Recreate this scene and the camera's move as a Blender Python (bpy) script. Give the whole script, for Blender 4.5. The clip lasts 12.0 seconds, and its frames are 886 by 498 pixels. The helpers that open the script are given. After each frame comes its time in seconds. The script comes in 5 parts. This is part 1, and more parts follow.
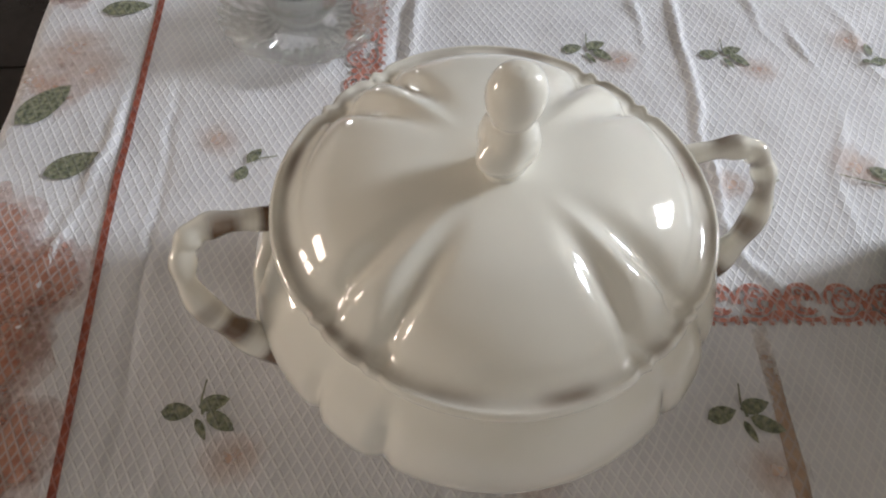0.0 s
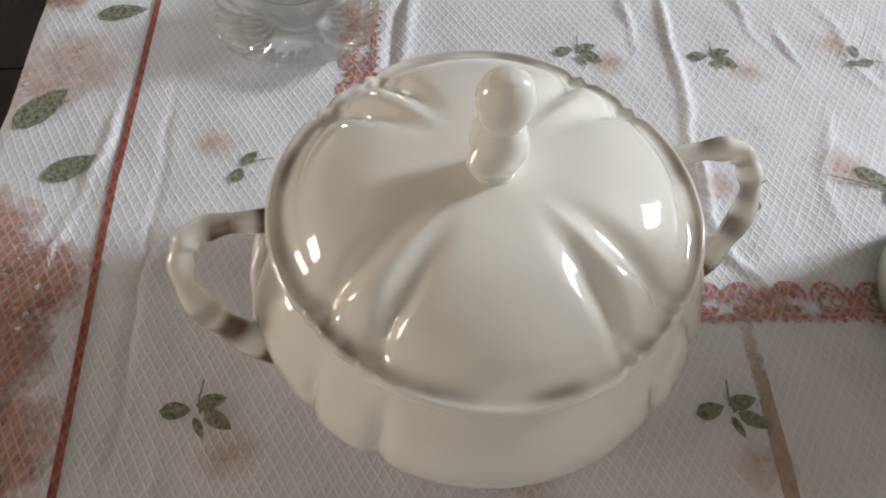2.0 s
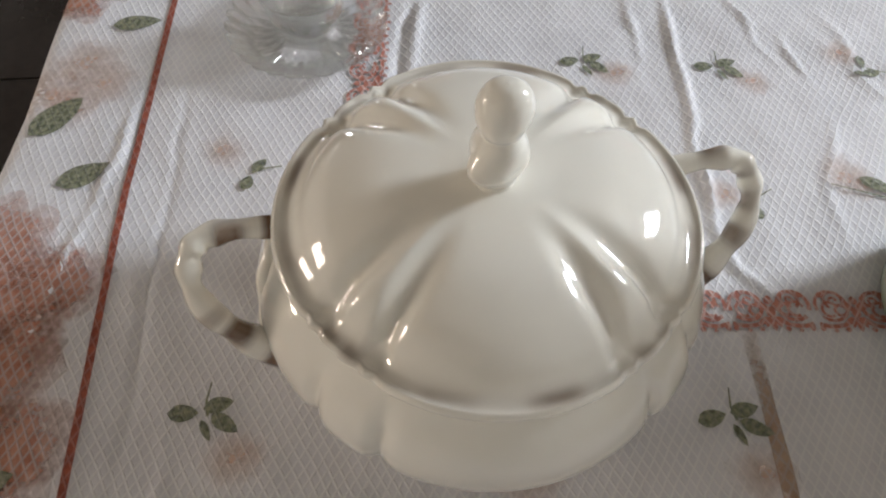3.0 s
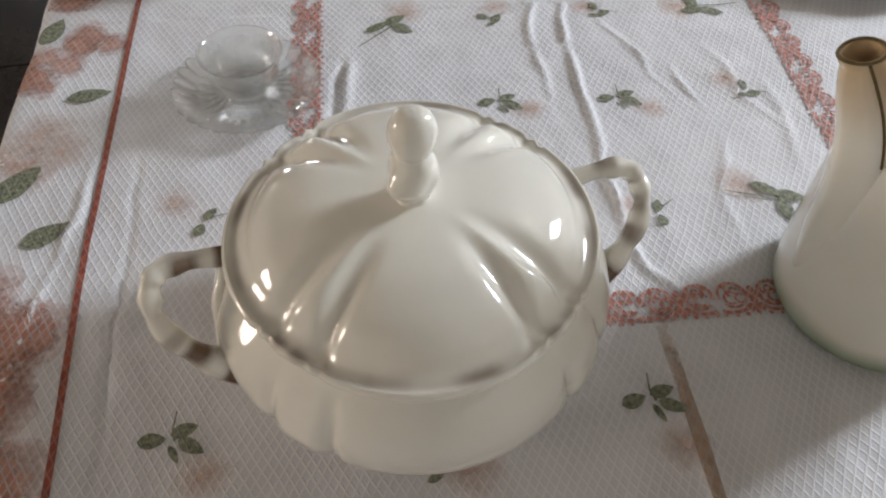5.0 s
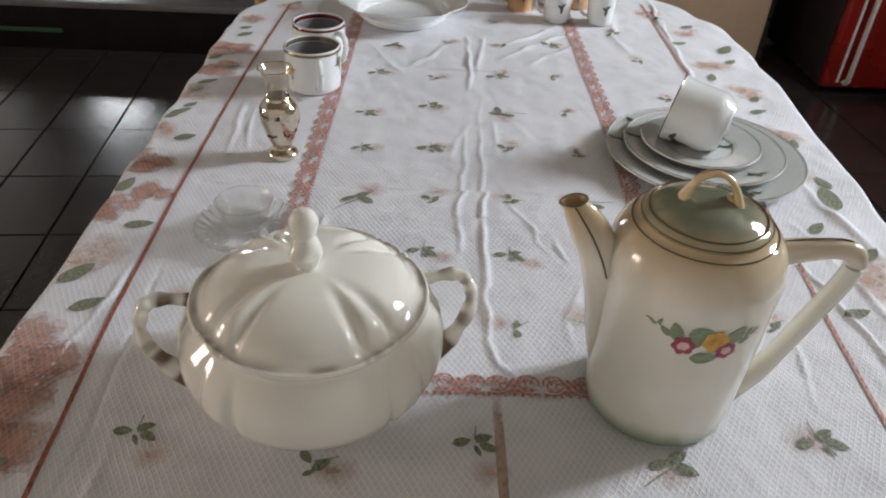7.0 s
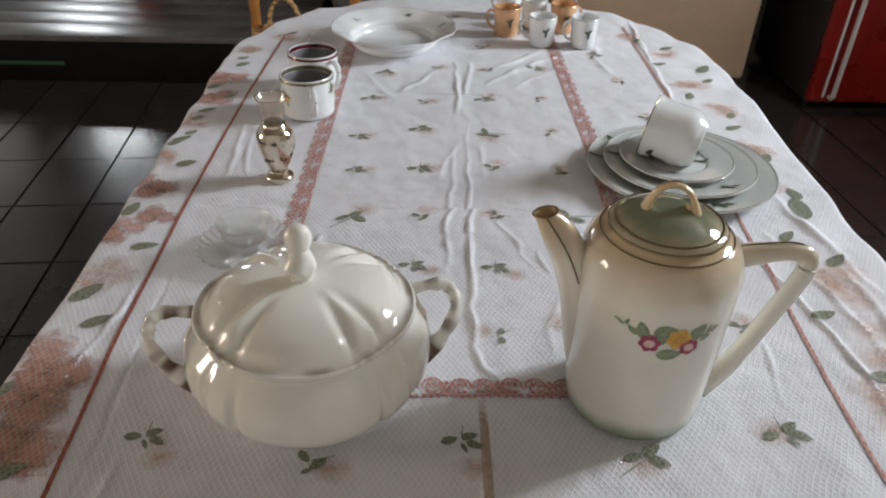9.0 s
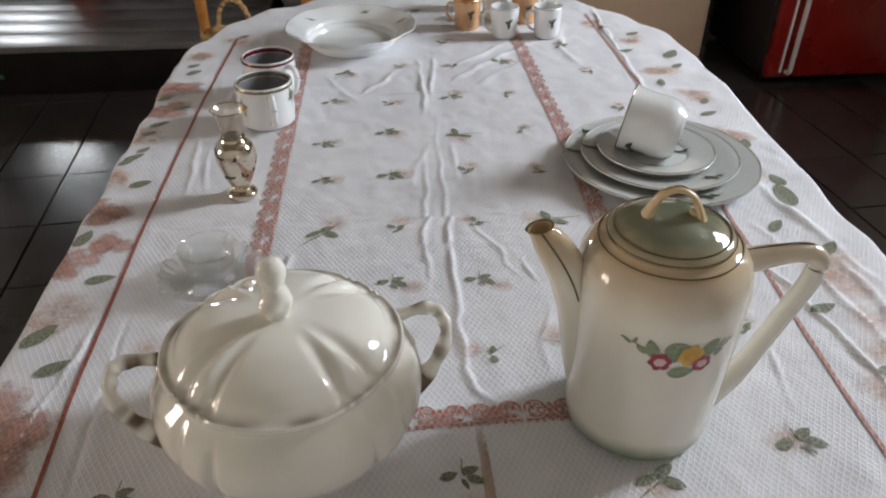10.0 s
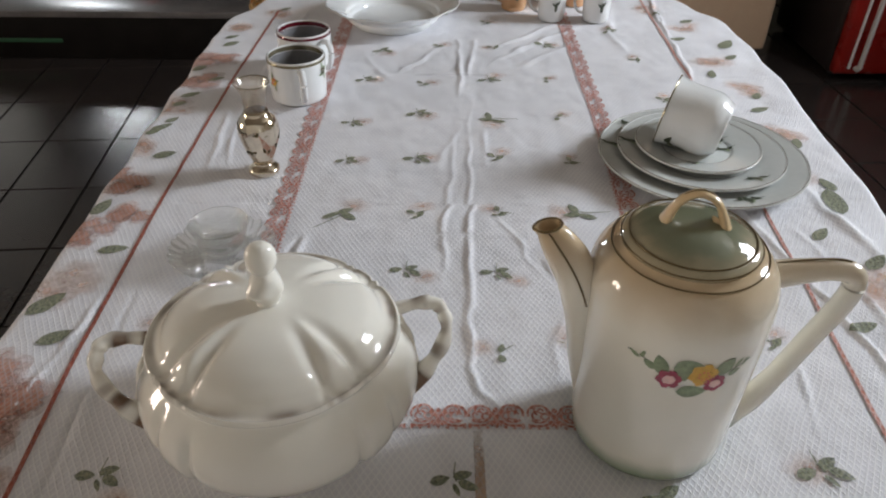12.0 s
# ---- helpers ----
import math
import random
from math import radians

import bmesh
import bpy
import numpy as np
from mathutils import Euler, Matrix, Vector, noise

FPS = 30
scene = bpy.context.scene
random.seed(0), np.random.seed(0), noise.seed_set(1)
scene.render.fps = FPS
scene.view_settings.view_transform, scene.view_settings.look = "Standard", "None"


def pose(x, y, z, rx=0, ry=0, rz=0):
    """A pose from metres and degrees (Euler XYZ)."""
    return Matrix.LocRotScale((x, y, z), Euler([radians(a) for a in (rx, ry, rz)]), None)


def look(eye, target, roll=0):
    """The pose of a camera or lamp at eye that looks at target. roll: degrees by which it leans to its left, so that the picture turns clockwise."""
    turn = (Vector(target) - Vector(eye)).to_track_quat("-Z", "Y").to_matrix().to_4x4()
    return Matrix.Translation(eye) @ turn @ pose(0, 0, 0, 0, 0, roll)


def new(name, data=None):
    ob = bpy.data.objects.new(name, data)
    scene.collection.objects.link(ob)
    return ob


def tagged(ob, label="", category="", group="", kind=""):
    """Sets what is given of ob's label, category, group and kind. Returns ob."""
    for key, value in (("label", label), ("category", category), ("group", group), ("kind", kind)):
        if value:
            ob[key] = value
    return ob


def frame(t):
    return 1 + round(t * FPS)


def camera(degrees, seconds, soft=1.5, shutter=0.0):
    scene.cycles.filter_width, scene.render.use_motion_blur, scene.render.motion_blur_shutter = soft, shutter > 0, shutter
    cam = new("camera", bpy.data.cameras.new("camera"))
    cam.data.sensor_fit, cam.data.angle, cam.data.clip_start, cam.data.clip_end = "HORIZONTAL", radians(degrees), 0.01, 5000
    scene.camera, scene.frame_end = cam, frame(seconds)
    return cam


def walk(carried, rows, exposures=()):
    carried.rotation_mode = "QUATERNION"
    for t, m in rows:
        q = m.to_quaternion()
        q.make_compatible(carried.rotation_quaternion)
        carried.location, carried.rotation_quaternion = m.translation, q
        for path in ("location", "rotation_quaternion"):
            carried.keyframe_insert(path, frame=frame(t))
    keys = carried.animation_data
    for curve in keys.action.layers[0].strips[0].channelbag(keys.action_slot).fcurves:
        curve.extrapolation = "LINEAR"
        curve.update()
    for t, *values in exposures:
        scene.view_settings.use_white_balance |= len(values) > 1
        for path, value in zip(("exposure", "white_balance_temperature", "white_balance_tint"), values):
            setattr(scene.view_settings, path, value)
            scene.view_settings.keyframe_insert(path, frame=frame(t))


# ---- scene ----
cam = camera(62.4, 12.0, 2.1)
PATH = [
    (0, (-0.173, -0.122, 1.12), (-0.087, 0.93, -0.579), 4.3),
    (0.5, (-0.172, -0.123, 1.123), (-0.083, 0.929, -0.576), 4.5),
    (1, (-0.176, -0.124, 1.125), (-0.078, 0.916, -0.581), 4.8),
    (1.5, (-0.17, -0.129, 1.124), (-0.077, 0.934, -0.568), 4.1),
    (2, (-0.172, -0.125, 1.126), (-0.074, 0.925, -0.573), 4.6),
    (2.5, (-0.168, -0.134, 1.128), (-0.085, 0.944, -0.555), 3.8),
    (2.7, (-0.171, -0.129, 1.131), (-0.095, 0.943, -0.556), 3.5),
    (4.3, (-0.135, -0.138, 1.121), (-0.118, 0.957, -0.553), 3.5),
    (4.5, (-0.136, -0.148, 1.132), (-0.049, 0.96, -0.531), 4.8),
    (5, (-0.155, -0.174, 1.155), (0.016, 1.025, -0.437), 2.3),
    (5.5, (-0.161, -0.204, 1.177), (0.122, 1.049, -0.356), 2.9),
    (6, (-0.138, -0.246, 1.193), (0.131, 1.094, -0.266), 0.5),
    (6.5, (-0.096, -0.311, 1.233), (0.084, 1.184, -0.082), 3.5),
    (7, (-0.048, -0.393, 1.241), (0.0, 1.227, 0.069), 2.9),
    (7.5, (-0.04, -0.443, 1.258), (0.035, 1.241, 0.182), 3.5),
    (7.7, (-0.046, -0.445, 1.262), (0.035, 1.271, 0.238), 3.9),
    (9.3, (-0.034, -0.43, 1.261), (0.02, 1.218, 0.128), 0.9),
    (9.5, (-0.04, -0.416, 1.26), (0.051, 1.236, 0.135), 0.8),
    (10, (-0.05, -0.381, 1.254), (0.09, 1.254, 0.112), -0.1),
    (10.5, (-0.031, -0.356, 1.255), (0.068, 1.247, 0.063), 1.3),
    (11, (-0.007, -0.341, 1.236), (0.0, 1.21, -0.027), 1.0),
    (11.5, (-0.007, -0.342, 1.235), (-0.036, 1.224, -0.008), 0.6),
    (12, (-0.014, -0.351, 1.243), (-0.006, 1.261, 0.058), 0.6),
]
walk(cam, [(t, look(eye, target, roll)) for t, eye, target, roll in PATH], ((0.0, 0.10), (2.5, 0.18), (5.0, 0.09), (5.5, 0.12), (7.0, 0.01), (9.5, -0.04), (12.0, -0.09)))

# ---- world and light ----
world = bpy.data.worlds.new("sky")
scene.world = world
world.use_nodes = True
wn = world.node_tree.nodes
wl = world.node_tree.links
sky = wn.new("ShaderNodeTexSky")
sky.sky_type = "NISHITA"
sky.sun_disc = False
sky.sun_elevation = radians(38)
sky.sun_rotation = radians(75)
wl.new(sky.outputs[0], wn["Background"].inputs[0])
wn["Background"].inputs[1].default_value = 0.12


def window_light(name, x, y, z, w, h, watts, rz, colour):
    """Daylight entering through one window opening."""
    lamp = bpy.data.lights.new(name, "AREA")
    lamp.shape, lamp.size, lamp.size_y = "RECTANGLE", w, h
    lamp.energy, lamp.color = watts, colour
    ob = new(name, lamp)
    ob.matrix_world = pose(x, y, z, 90, 0, rz)
    return ob


ROOM = (-3.3, 2.3, -1.5, 5.2, 2.7)      # x0, x1, y0, y1, height
window_light("daylight_east", ROOM[1] + 0.06, 1.0, 1.92, 0.55, 0.90, 110, 90, (0.85, 0.92, 1.0))
window_light("daylight_north", -2.6, ROOM[3] + 0.06, 1.12, 0.42, 0.6, 28, 180, (0.92, 0.96, 1.0))
window_light("daylight_west", ROOM[0] - 0.06, 0.35, 1.15, 0.65, 0.85, 36, -90, (1.0, 0.84, 0.70))

# ---- materials ----


def material(name, colour, rough=0.5, metal=0.0, vary=0.12, scale=30.0, bump=0.0, bscale=200.0, coat=0.0, second=None, mix=(0.45, 0.6)):
    """A surface with a coarse and a fine variation of colour, and fine relief."""
    m = bpy.data.materials.new(name)
    m.use_nodes = True
    nt = m.node_tree
    n, li = nt.nodes, nt.links
    b = n["Principled BSDF"]
    b.inputs["Roughness"].default_value = rough
    b.inputs["Metallic"].default_value = metal
    b.inputs["Coat Weight"].default_value = coat
    b.inputs["Coat Roughness"].default_value = 0.06
    tc = n.new("ShaderNodeTexCoord")
    big = n.new("ShaderNodeTexNoise")
    big.inputs["Scale"].default_value = scale
    big.inputs["Detail"].default_value = 5
    small = n.new("ShaderNodeTexNoise")
    small.inputs["Scale"].default_value = scale * 9
    small.inputs["Detail"].default_value = 3
    li.new(tc.outputs["Object"], big.inputs["Vector"])
    li.new(tc.outputs["Object"], small.inputs["Vector"])
    add = n.new("ShaderNodeMix")
    add.inputs[0].default_value = 0.35
    li.new(big.outputs[0], add.inputs[2])
    li.new(small.outputs[0], add.inputs[3])
    ramp = n.new("ShaderNodeValToRGB")
    low = second or tuple(c * (1 - vary) for c in colour)
    high = colour if second else tuple(min(1.0, c * (1 + vary * 0.5)) for c in colour)
    ramp.color_ramp.elements[0].color = (*low, 1)
    ramp.color_ramp.elements[1].color = (*high, 1)
    ramp.color_ramp.elements[0].position, ramp.color_ramp.elements[1].position = (mix if second else (0.3, 0.7))
    li.new(add.outputs[0], ramp.inputs[0])
    li.new(ramp.outputs[0], b.inputs["Base Color"])
    rr = n.new("ShaderNodeMapRange")
    rr.inputs["To Min"].default_value = max(0.02, rough - 0.06)
    rr.inputs["To Max"].default_value = min(1.0, rough + 0.06)
    li.new(big.outputs[0], rr.inputs[0])
    li.new(rr.outputs[0], b.inputs["Roughness"])
    if bump:
        fine = n.new("ShaderNodeTexNoise")
        fine.inputs["Scale"].default_value = bscale
        fine.inputs["Detail"].default_value = 4
        li.new(tc.outputs["Object"], fine.inputs["Vector"])
        bp = n.new("ShaderNodeBump")
        bp.inputs["Strength"].default_value = bump
        bp.inputs["Distance"].default_value = 0.002
        li.new(fine.outputs[0], bp.inputs["Height"])
        li.new(bp.outputs[0], b.inputs["Normal"])
    return m


def maths(nt, op, a, b=None, c=None):
    nd = nt.nodes.new("ShaderNodeMath")
    nd.operation = op
    for i, v in enumerate((a, b, c)):
        if v is None:
            continue
        if isinstance(v, (int, float)):
            nd.inputs[i].default_value = v
        else:
            nt.links.new(v, nd.inputs[i])
    return nd.outputs[0]


CELL = (0.0060, 0.0100)


def emboss(nt):
    """The raised diamond lattice of the woven cloth, as a height and a normal."""
    uv = nt.nodes.new("ShaderNodeUVMap")
    uv.uv_map = "sheet"
    sep = nt.nodes.new("ShaderNodeSeparateXYZ")
    wob = nt.nodes.new("ShaderNodeTexNoise")
    wob.inputs["Scale"].default_value = 14
    nt.links.new(uv.outputs[0], wob.inputs["Vector"])
    nt.links.new(uv.outputs[0], sep.inputs[0])
    bend = maths(nt, "MULTIPLY", maths(nt, "SUBTRACT", wob.outputs[0], 0.5), 1.6)
    u = maths(nt, "ADD", maths(nt, "DIVIDE", sep.outputs[0], CELL[0]), bend)
    v = maths(nt, "DIVIDE", sep.outputs[1], CELL[1])
    lines = []
    for s in ("ADD", "SUBTRACT"):
        a = maths(nt, "FRACT", maths(nt, s, u, v))
        d = maths(nt, "ABSOLUTE", maths(nt, "SUBTRACT", a, 0.5))
        lines.append(maths(nt, "SMOOTH_MIN", maths(nt, "MULTIPLY", maths(nt, "MAXIMUM", maths(nt, "SUBTRACT", d, 0.31), 0.0), 6.0), 1.0, 0.1))
    height = maths(nt, "MAXIMUM", lines[0], lines[1])
    fibre = nt.nodes.new("ShaderNodeTexNoise")
    fibre.inputs["Scale"].default_value = 900
    nt.links.new(uv.outputs[0], fibre.inputs["Vector"])
    wear = nt.nodes.new("ShaderNodeTexNoise")
    wear.inputs["Scale"].default_value = 9
    wear.inputs["Detail"].default_value = 4
    nt.links.new(uv.outputs[0], wear.inputs["Vector"])
    total = maths(nt, "ADD", maths(nt, "MULTIPLY", height, maths(nt, "ADD", wear.outputs[0], 0.3)), maths(nt, "MULTIPLY", fibre.outputs[0], 0.35))
    bp = nt.nodes.new("ShaderNodeBump")
    bp.inputs["Strength"].default_value = 0.36
    bp.inputs["Distance"].default_value = 0.0010
    nt.links.new(total, bp.inputs["Height"])
    return height, bp.outputs[0], uv.outputs[0]


def cloth_material(name, colour, dark, lift=0.35, alpha=None, blot=120.0):
    """Cloth or printed ink on cloth, with the cloth's lattice. alpha: (low, high) of the ink's patchy edge, by the patch's own coordinates."""
    m = bpy.data.materials.new(name)
    m.use_nodes = True
    nt = m.node_tree
    b = nt.nodes["Principled BSDF"]
    b.inputs["Roughness"].default_value = 0.62
    b.inputs["Specular IOR Level"].default_value = 0.3
    height, normal, sheet = emboss(nt)
    nt.links.new(normal, b.inputs["Normal"])
    noise_node = nt.nodes.new("ShaderNodeTexNoise")
    noise_node.inputs["Scale"].default_value = blot
    noise_node.inputs["Detail"].default_value = 6
    nt.links.new(sheet, noise_node.inputs["Vector"])
    ramp = nt.nodes.new("ShaderNodeValToRGB")
    ramp.color_ramp.elements[0].color, ramp.color_ramp.elements[1].color = (*dark, 1), (*colour, 1)
    ramp.color_ramp.elements[0].position, ramp.color_ramp.elements[1].position = 0.36, 0.62
    nt.links.new(noise_node.outputs[0], ramp.inputs[0])
    mixed = nt.nodes.new("ShaderNodeMix")
    mixed.data_type = "RGBA"
    nt.links.new(maths(nt, "MULTIPLY", height, lift), mixed.inputs[0])
    nt.links.new(ramp.outputs[0], mixed.inputs[6])
    mixed.inputs[7].default_value = (0.85, 0.845, 0.85, 1)
    nt.links.new(mixed.outputs[2], b.inputs["Base Color"])
    if alpha:
        uv = nt.nodes.new("ShaderNodeUVMap")
        uv.uv_map = "local"
        length = nt.nodes.new("ShaderNodeVectorMath")
        length.operation = "LENGTH"
        nt.links.new(uv.outputs[0], length.inputs[0])
        edge = nt.nodes.new("ShaderNodeTexNoise")
        edge.inputs["Scale"].default_value = 95
        edge.inputs["Detail"].default_value = 6
        edge.inputs["Roughness"].default_value = 0.7
        nt.links.new(sheet, edge.inputs["Vector"])
        wide = nt.nodes.new("ShaderNodeMapRange")
        wide.inputs["From Min"].default_value, wide.inputs["From Max"].default_value = alpha[0], alpha[1]
        wide.inputs["To Max"].default_value = alpha[2]
        nt.links.new(maths(nt, "SUBTRACT", maths(nt, "ADD", edge.outputs[0], 0.45), maths(nt, "MULTIPLY", length.outputs["Value"], 0.75)), wide.inputs[0])
        nt.links.new(maths(nt, "MULTIPLY", wide.outputs[0], maths(nt, "SUBTRACT", 1.0, maths(nt, "MULTIPLY", height, 0.18))), b.inputs["Alpha"])
    return m


def glaze(name, colour, tint, z0, z1, rough=0.07, tint2=None, z2=0.0, z3=0.0, brush=None):
    """Glazed earthenware with an airbrushed band of colour between two heights of the piece."""
    m = bpy.data.materials.new(name)
    m.use_nodes = True
    nt = m.node_tree
    b = nt.nodes["Principled BSDF"]
    b.inputs["Roughness"].default_value = rough
    b.inputs["Coat Weight"].default_value = 0.6
    b.inputs["Coat Roughness"].default_value = 0.04
    b.inputs["Subsurface Weight"].default_value = 0.0
    tc = nt.nodes.new("ShaderNodeTexCoord")
    sep = nt.nodes.new("ShaderNodeSeparateXYZ")
    nt.links.new(tc.outputs["Object"], sep.inputs[0])
    cloud = nt.nodes.new("ShaderNodeTexNoise")
    cloud.inputs["Scale"].default_value = 35
    cloud.inputs["Detail"].default_value = 4
    nt.links.new(tc.outputs["Object"], cloud.inputs["Vector"])
    z = maths(nt, "ADD", sep.outputs[2], maths(nt, "MULTIPLY", maths(nt, "SUBTRACT", cloud.outputs[0], 0.5), 0.012))
    last = None
    base = nt.nodes.new("ShaderNodeMix")
    base.data_type = "RGBA"
    base.inputs[6].default_value = (*colour, 1)
    base.inputs[7].default_value = (*(c * 0.93 for c in colour), 1)
    nt.links.new(cloud.outputs[0], base.inputs[0])
    last = base.outputs[2]
    for t, a, c in ((tint, z0, z1), (tint2, z2, z3)):
        if t is None:
            continue
        r = nt.nodes.new("ShaderNodeMapRange")
        r.interpolation_type = "SMOOTHSTEP"
        r.inputs["From Min"].default_value, r.inputs["From Max"].default_value = a, c
        nt.links.new(z, r.inputs[0])
        mx = nt.nodes.new("ShaderNodeMix")
        mx.data_type = "RGBA"
        nt.links.new(r.outputs[0], mx.inputs[0])
        nt.links.new(last, mx.inputs[6])
        mx.inputs[7].default_value = (*t, 1)
        last = mx.outputs[2]
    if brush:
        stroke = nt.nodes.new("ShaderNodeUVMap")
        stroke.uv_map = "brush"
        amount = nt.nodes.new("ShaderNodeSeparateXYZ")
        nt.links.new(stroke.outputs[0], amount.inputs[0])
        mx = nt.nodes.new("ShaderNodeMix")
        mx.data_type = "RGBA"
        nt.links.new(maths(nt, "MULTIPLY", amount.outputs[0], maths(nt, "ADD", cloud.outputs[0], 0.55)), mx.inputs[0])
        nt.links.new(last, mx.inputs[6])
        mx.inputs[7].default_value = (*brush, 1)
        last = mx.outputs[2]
    nt.links.new(last, b.inputs["Base Color"])
    fine = nt.nodes.new("ShaderNodeBump")
    fine.inputs["Strength"].default_value = 0.05
    fine.inputs["Distance"].default_value = 0.002
    nt.links.new(cloud.outputs[0], fine.inputs["Height"])
    nt.links.new(fine.outputs[0], b.inputs["Normal"])
    return m


def thin_glass(name, tint, bend):
    """Thin-walled glass: most light goes straight through, a share is bent, and the rest glints."""
    m = bpy.data.materials.new(name)
    m.use_nodes = True
    n, li = m.node_tree.nodes, m.node_tree.links
    clear = n.new("ShaderNodeBsdfTransparent")
    clear.inputs[0].default_value = (*tint, 1)
    bent = n.new("ShaderNodeBsdfGlass")
    bent.inputs["Color"].default_value = (1, 1, 1, 1)
    bent.inputs["Roughness"].default_value = 0.03
    bent.inputs["IOR"].default_value = 1.45
    shine = n.new("ShaderNodeBsdfGlossy")
    shine.inputs["Roughness"].default_value = 0.03
    a, b, f = n.new("ShaderNodeMixShader"), n.new("ShaderNodeMixShader"), n.new("ShaderNodeLayerWeight")
    f.inputs[0].default_value = 0.3
    a.inputs[0].default_value = bend
    li.new(clear.outputs[0], a.inputs[1])
    li.new(bent.outputs[0], a.inputs[2])
    li.new(maths(m.node_tree, "MULTIPLY_ADD", f.outputs["Facing"], 0.32, 0.05), b.inputs[0])
    li.new(a.outputs[0], b.inputs[1])
    li.new(shine.outputs[0], b.inputs[2])
    li.new(b.outputs[0], n["Material Output"].inputs[0])
    return m


CLOTH = cloth_material("white_damask", (0.74, 0.735, 0.775), (0.67, 0.665, 0.705), 0.68, None, 25)
PEACH = cloth_material("peach_ink", (0.62, 0.31, 0.22), (0.46, 0.18, 0.11), 0.5, (0.12, 0.66, 0.70))
BLUSH = cloth_material("pale_peach_ink", (0.74, 0.47, 0.33), (0.66, 0.36, 0.23), 0.5, (0.20, 0.85, 0.44))
GREEN = cloth_material("leaf_ink", (0.31, 0.32, 0.21), (0.075, 0.09, 0.05), 0.10, (-0.25, 0.25, 0.94), 330)
LACE = cloth_material("brick_ink", (0.54, 0.235, 0.18), (0.40, 0.13, 0.095), 0.4, None, 200)
LINE = cloth_material("red_ink", (0.36, 0.095, 0.055), (0.24, 0.055, 0.035), 0.10, None, 160)
STAIN = cloth_material("tan_stain", (0.52, 0.36, 0.25), (0.42, 0.27, 0.18), 0.3, (0.1, 0.6, 0.75))
PORCELAIN = glaze("ivory_glaze", (0.90, 0.87, 0.79), None, 0, 0)
BRUSHED = glaze("brown_brushed_ivory_glaze", (0.90, 0.87, 0.79), None, 0, 0, brush=(0.15, 0.085, 0.048))
# China of the stacked plates, greyed to carry the shade of their wells
SHADE_GREY_CHINA = material("shade_grey_china", (0.55, 0.565, 0.545), 0.08, 0, 0.10, 14, 0, 0, 0.5)
WHITE_CHINA = material("white_china", (0.78, 0.79, 0.79), 0.09, 0, 0.03, 25, 0, 0, 0.5)
POT_GLAZE = glaze("cream_glaze", (0.86, 0.82, 0.715), (0.25, 0.32, 0.21), 0.026, 0.001, 0.09, (0.58, 0.43, 0.26), 0.142, 0.198)
POT_LID = glaze("green_glaze", (0.44, 0.38, 0.26), (0.175, 0.19, 0.125), 0.192, 0.203, 0.09)
POT_TRIM = material("ochre_glaze", (0.70, 0.52, 0.30), 0.10, 0, 0.12, 60, 0, 0, 0.4)
GOLD_LINE = material("dark_gold_line", (0.16, 0.11, 0.045), 0.3, 0.5, 0.2, 200)
GILT = material("worn_gilt", (0.30, 0.26, 0.17), 0.25, 0.6, 0.3, 150)
LUSTRE = material("peach_lustre", (0.72, 0.42, 0.22), 0.12, 0.25, 0.15, 40, 0, 0, 0.5)
MAROON = material("maroon_band", (0.14, 0.015, 0.025), 0.12, 0.2, 0.2, 90, 0, 0, 0.5)
GLASS = thin_glass("pressed_glass", (0.99, 1.0, 0.99), 0.45)
MERCURY = material("silvered_glass", (0.72, 0.64, 0.52), 0.08, 1.0, 0.2, 60, 0.05, 60, 0.5, (0.30, 0.22, 0.12), (0.34, 0.42))
WORN_GILT = material("dark_worn_gilt", (0.10, 0.075, 0.03), 0.4, 0.3, 0.4, 200)
# Grey for the inside of the white mugs, where it is dark with shade
SHADED_INSIDE = material("shaded_mug_inside", (0.30, 0.295, 0.305), 0.15, 0.2, 0.2, 40, 0, 0, 0.4)
NECK_GLASS = thin_glass("smoky_glass", (0.95, 0.92, 0.87), 0.10)
PINK = material("pink_enamel", (0.38, 0.05, 0.09), 0.25, 0, 0.35, 260, 0, 0, 0.3)
ROSE_PALE = material("pale_rose_enamel", (0.80, 0.50, 0.48), 0.25, 0, 0.2, 260, 0, 0, 0.3)
YELLOW = material("yellow_enamel", (0.76, 0.44, 0.06), 0.25, 0, 0.25, 300, 0, 0, 0.3)
LEAF_PAINT = material("green_enamel", (0.27, 0.33, 0.19), 0.3, 0, 0.4, 260, 0, 0, 0.3)
LEAF_DARK = material("dark_green_enamel", (0.06, 0.075, 0.045), 0.3, 0, 0.4, 260, 0, 0, 0.3)
ORANGE_PAINT = material("orange_enamel", (0.70, 0.13, 0.04), 0.3, 0, 0.3, 260, 0, 0, 0.3)
TABLE_WOOD = material("brown_wood", (0.20, 0.11, 0.05), 0.4, 0, 0.4, 12, 0.1, 120)
CHAIR_WOOD = material("honey_wood", (0.46, 0.19, 0.045), 0.28, 0, 0.35, 14, 0.08, 150, 0.4)
RUSH = material("woven_rush", (0.42, 0.27, 0.11), 0.75, 0, 0.5, 60, 0.4, 220)
WICKER = material("wicker", (0.46, 0.27, 0.10), 0.6, 0, 0.5, 80, 0.4, 250)
TILE = material("grey_floor_tile", (0.034, 0.027, 0.025), 0.20, 0, 0.35, 5, 0.06, 60)
GROUT = material("dark_grout", (0.02, 0.018, 0.016), 0.8, 0, 0.3, 30, 0.3, 200)
WALL = material("brown_wall_paint", (0.05, 0.042, 0.036), 0.8, 0, 0.2, 3, 0.1, 120)
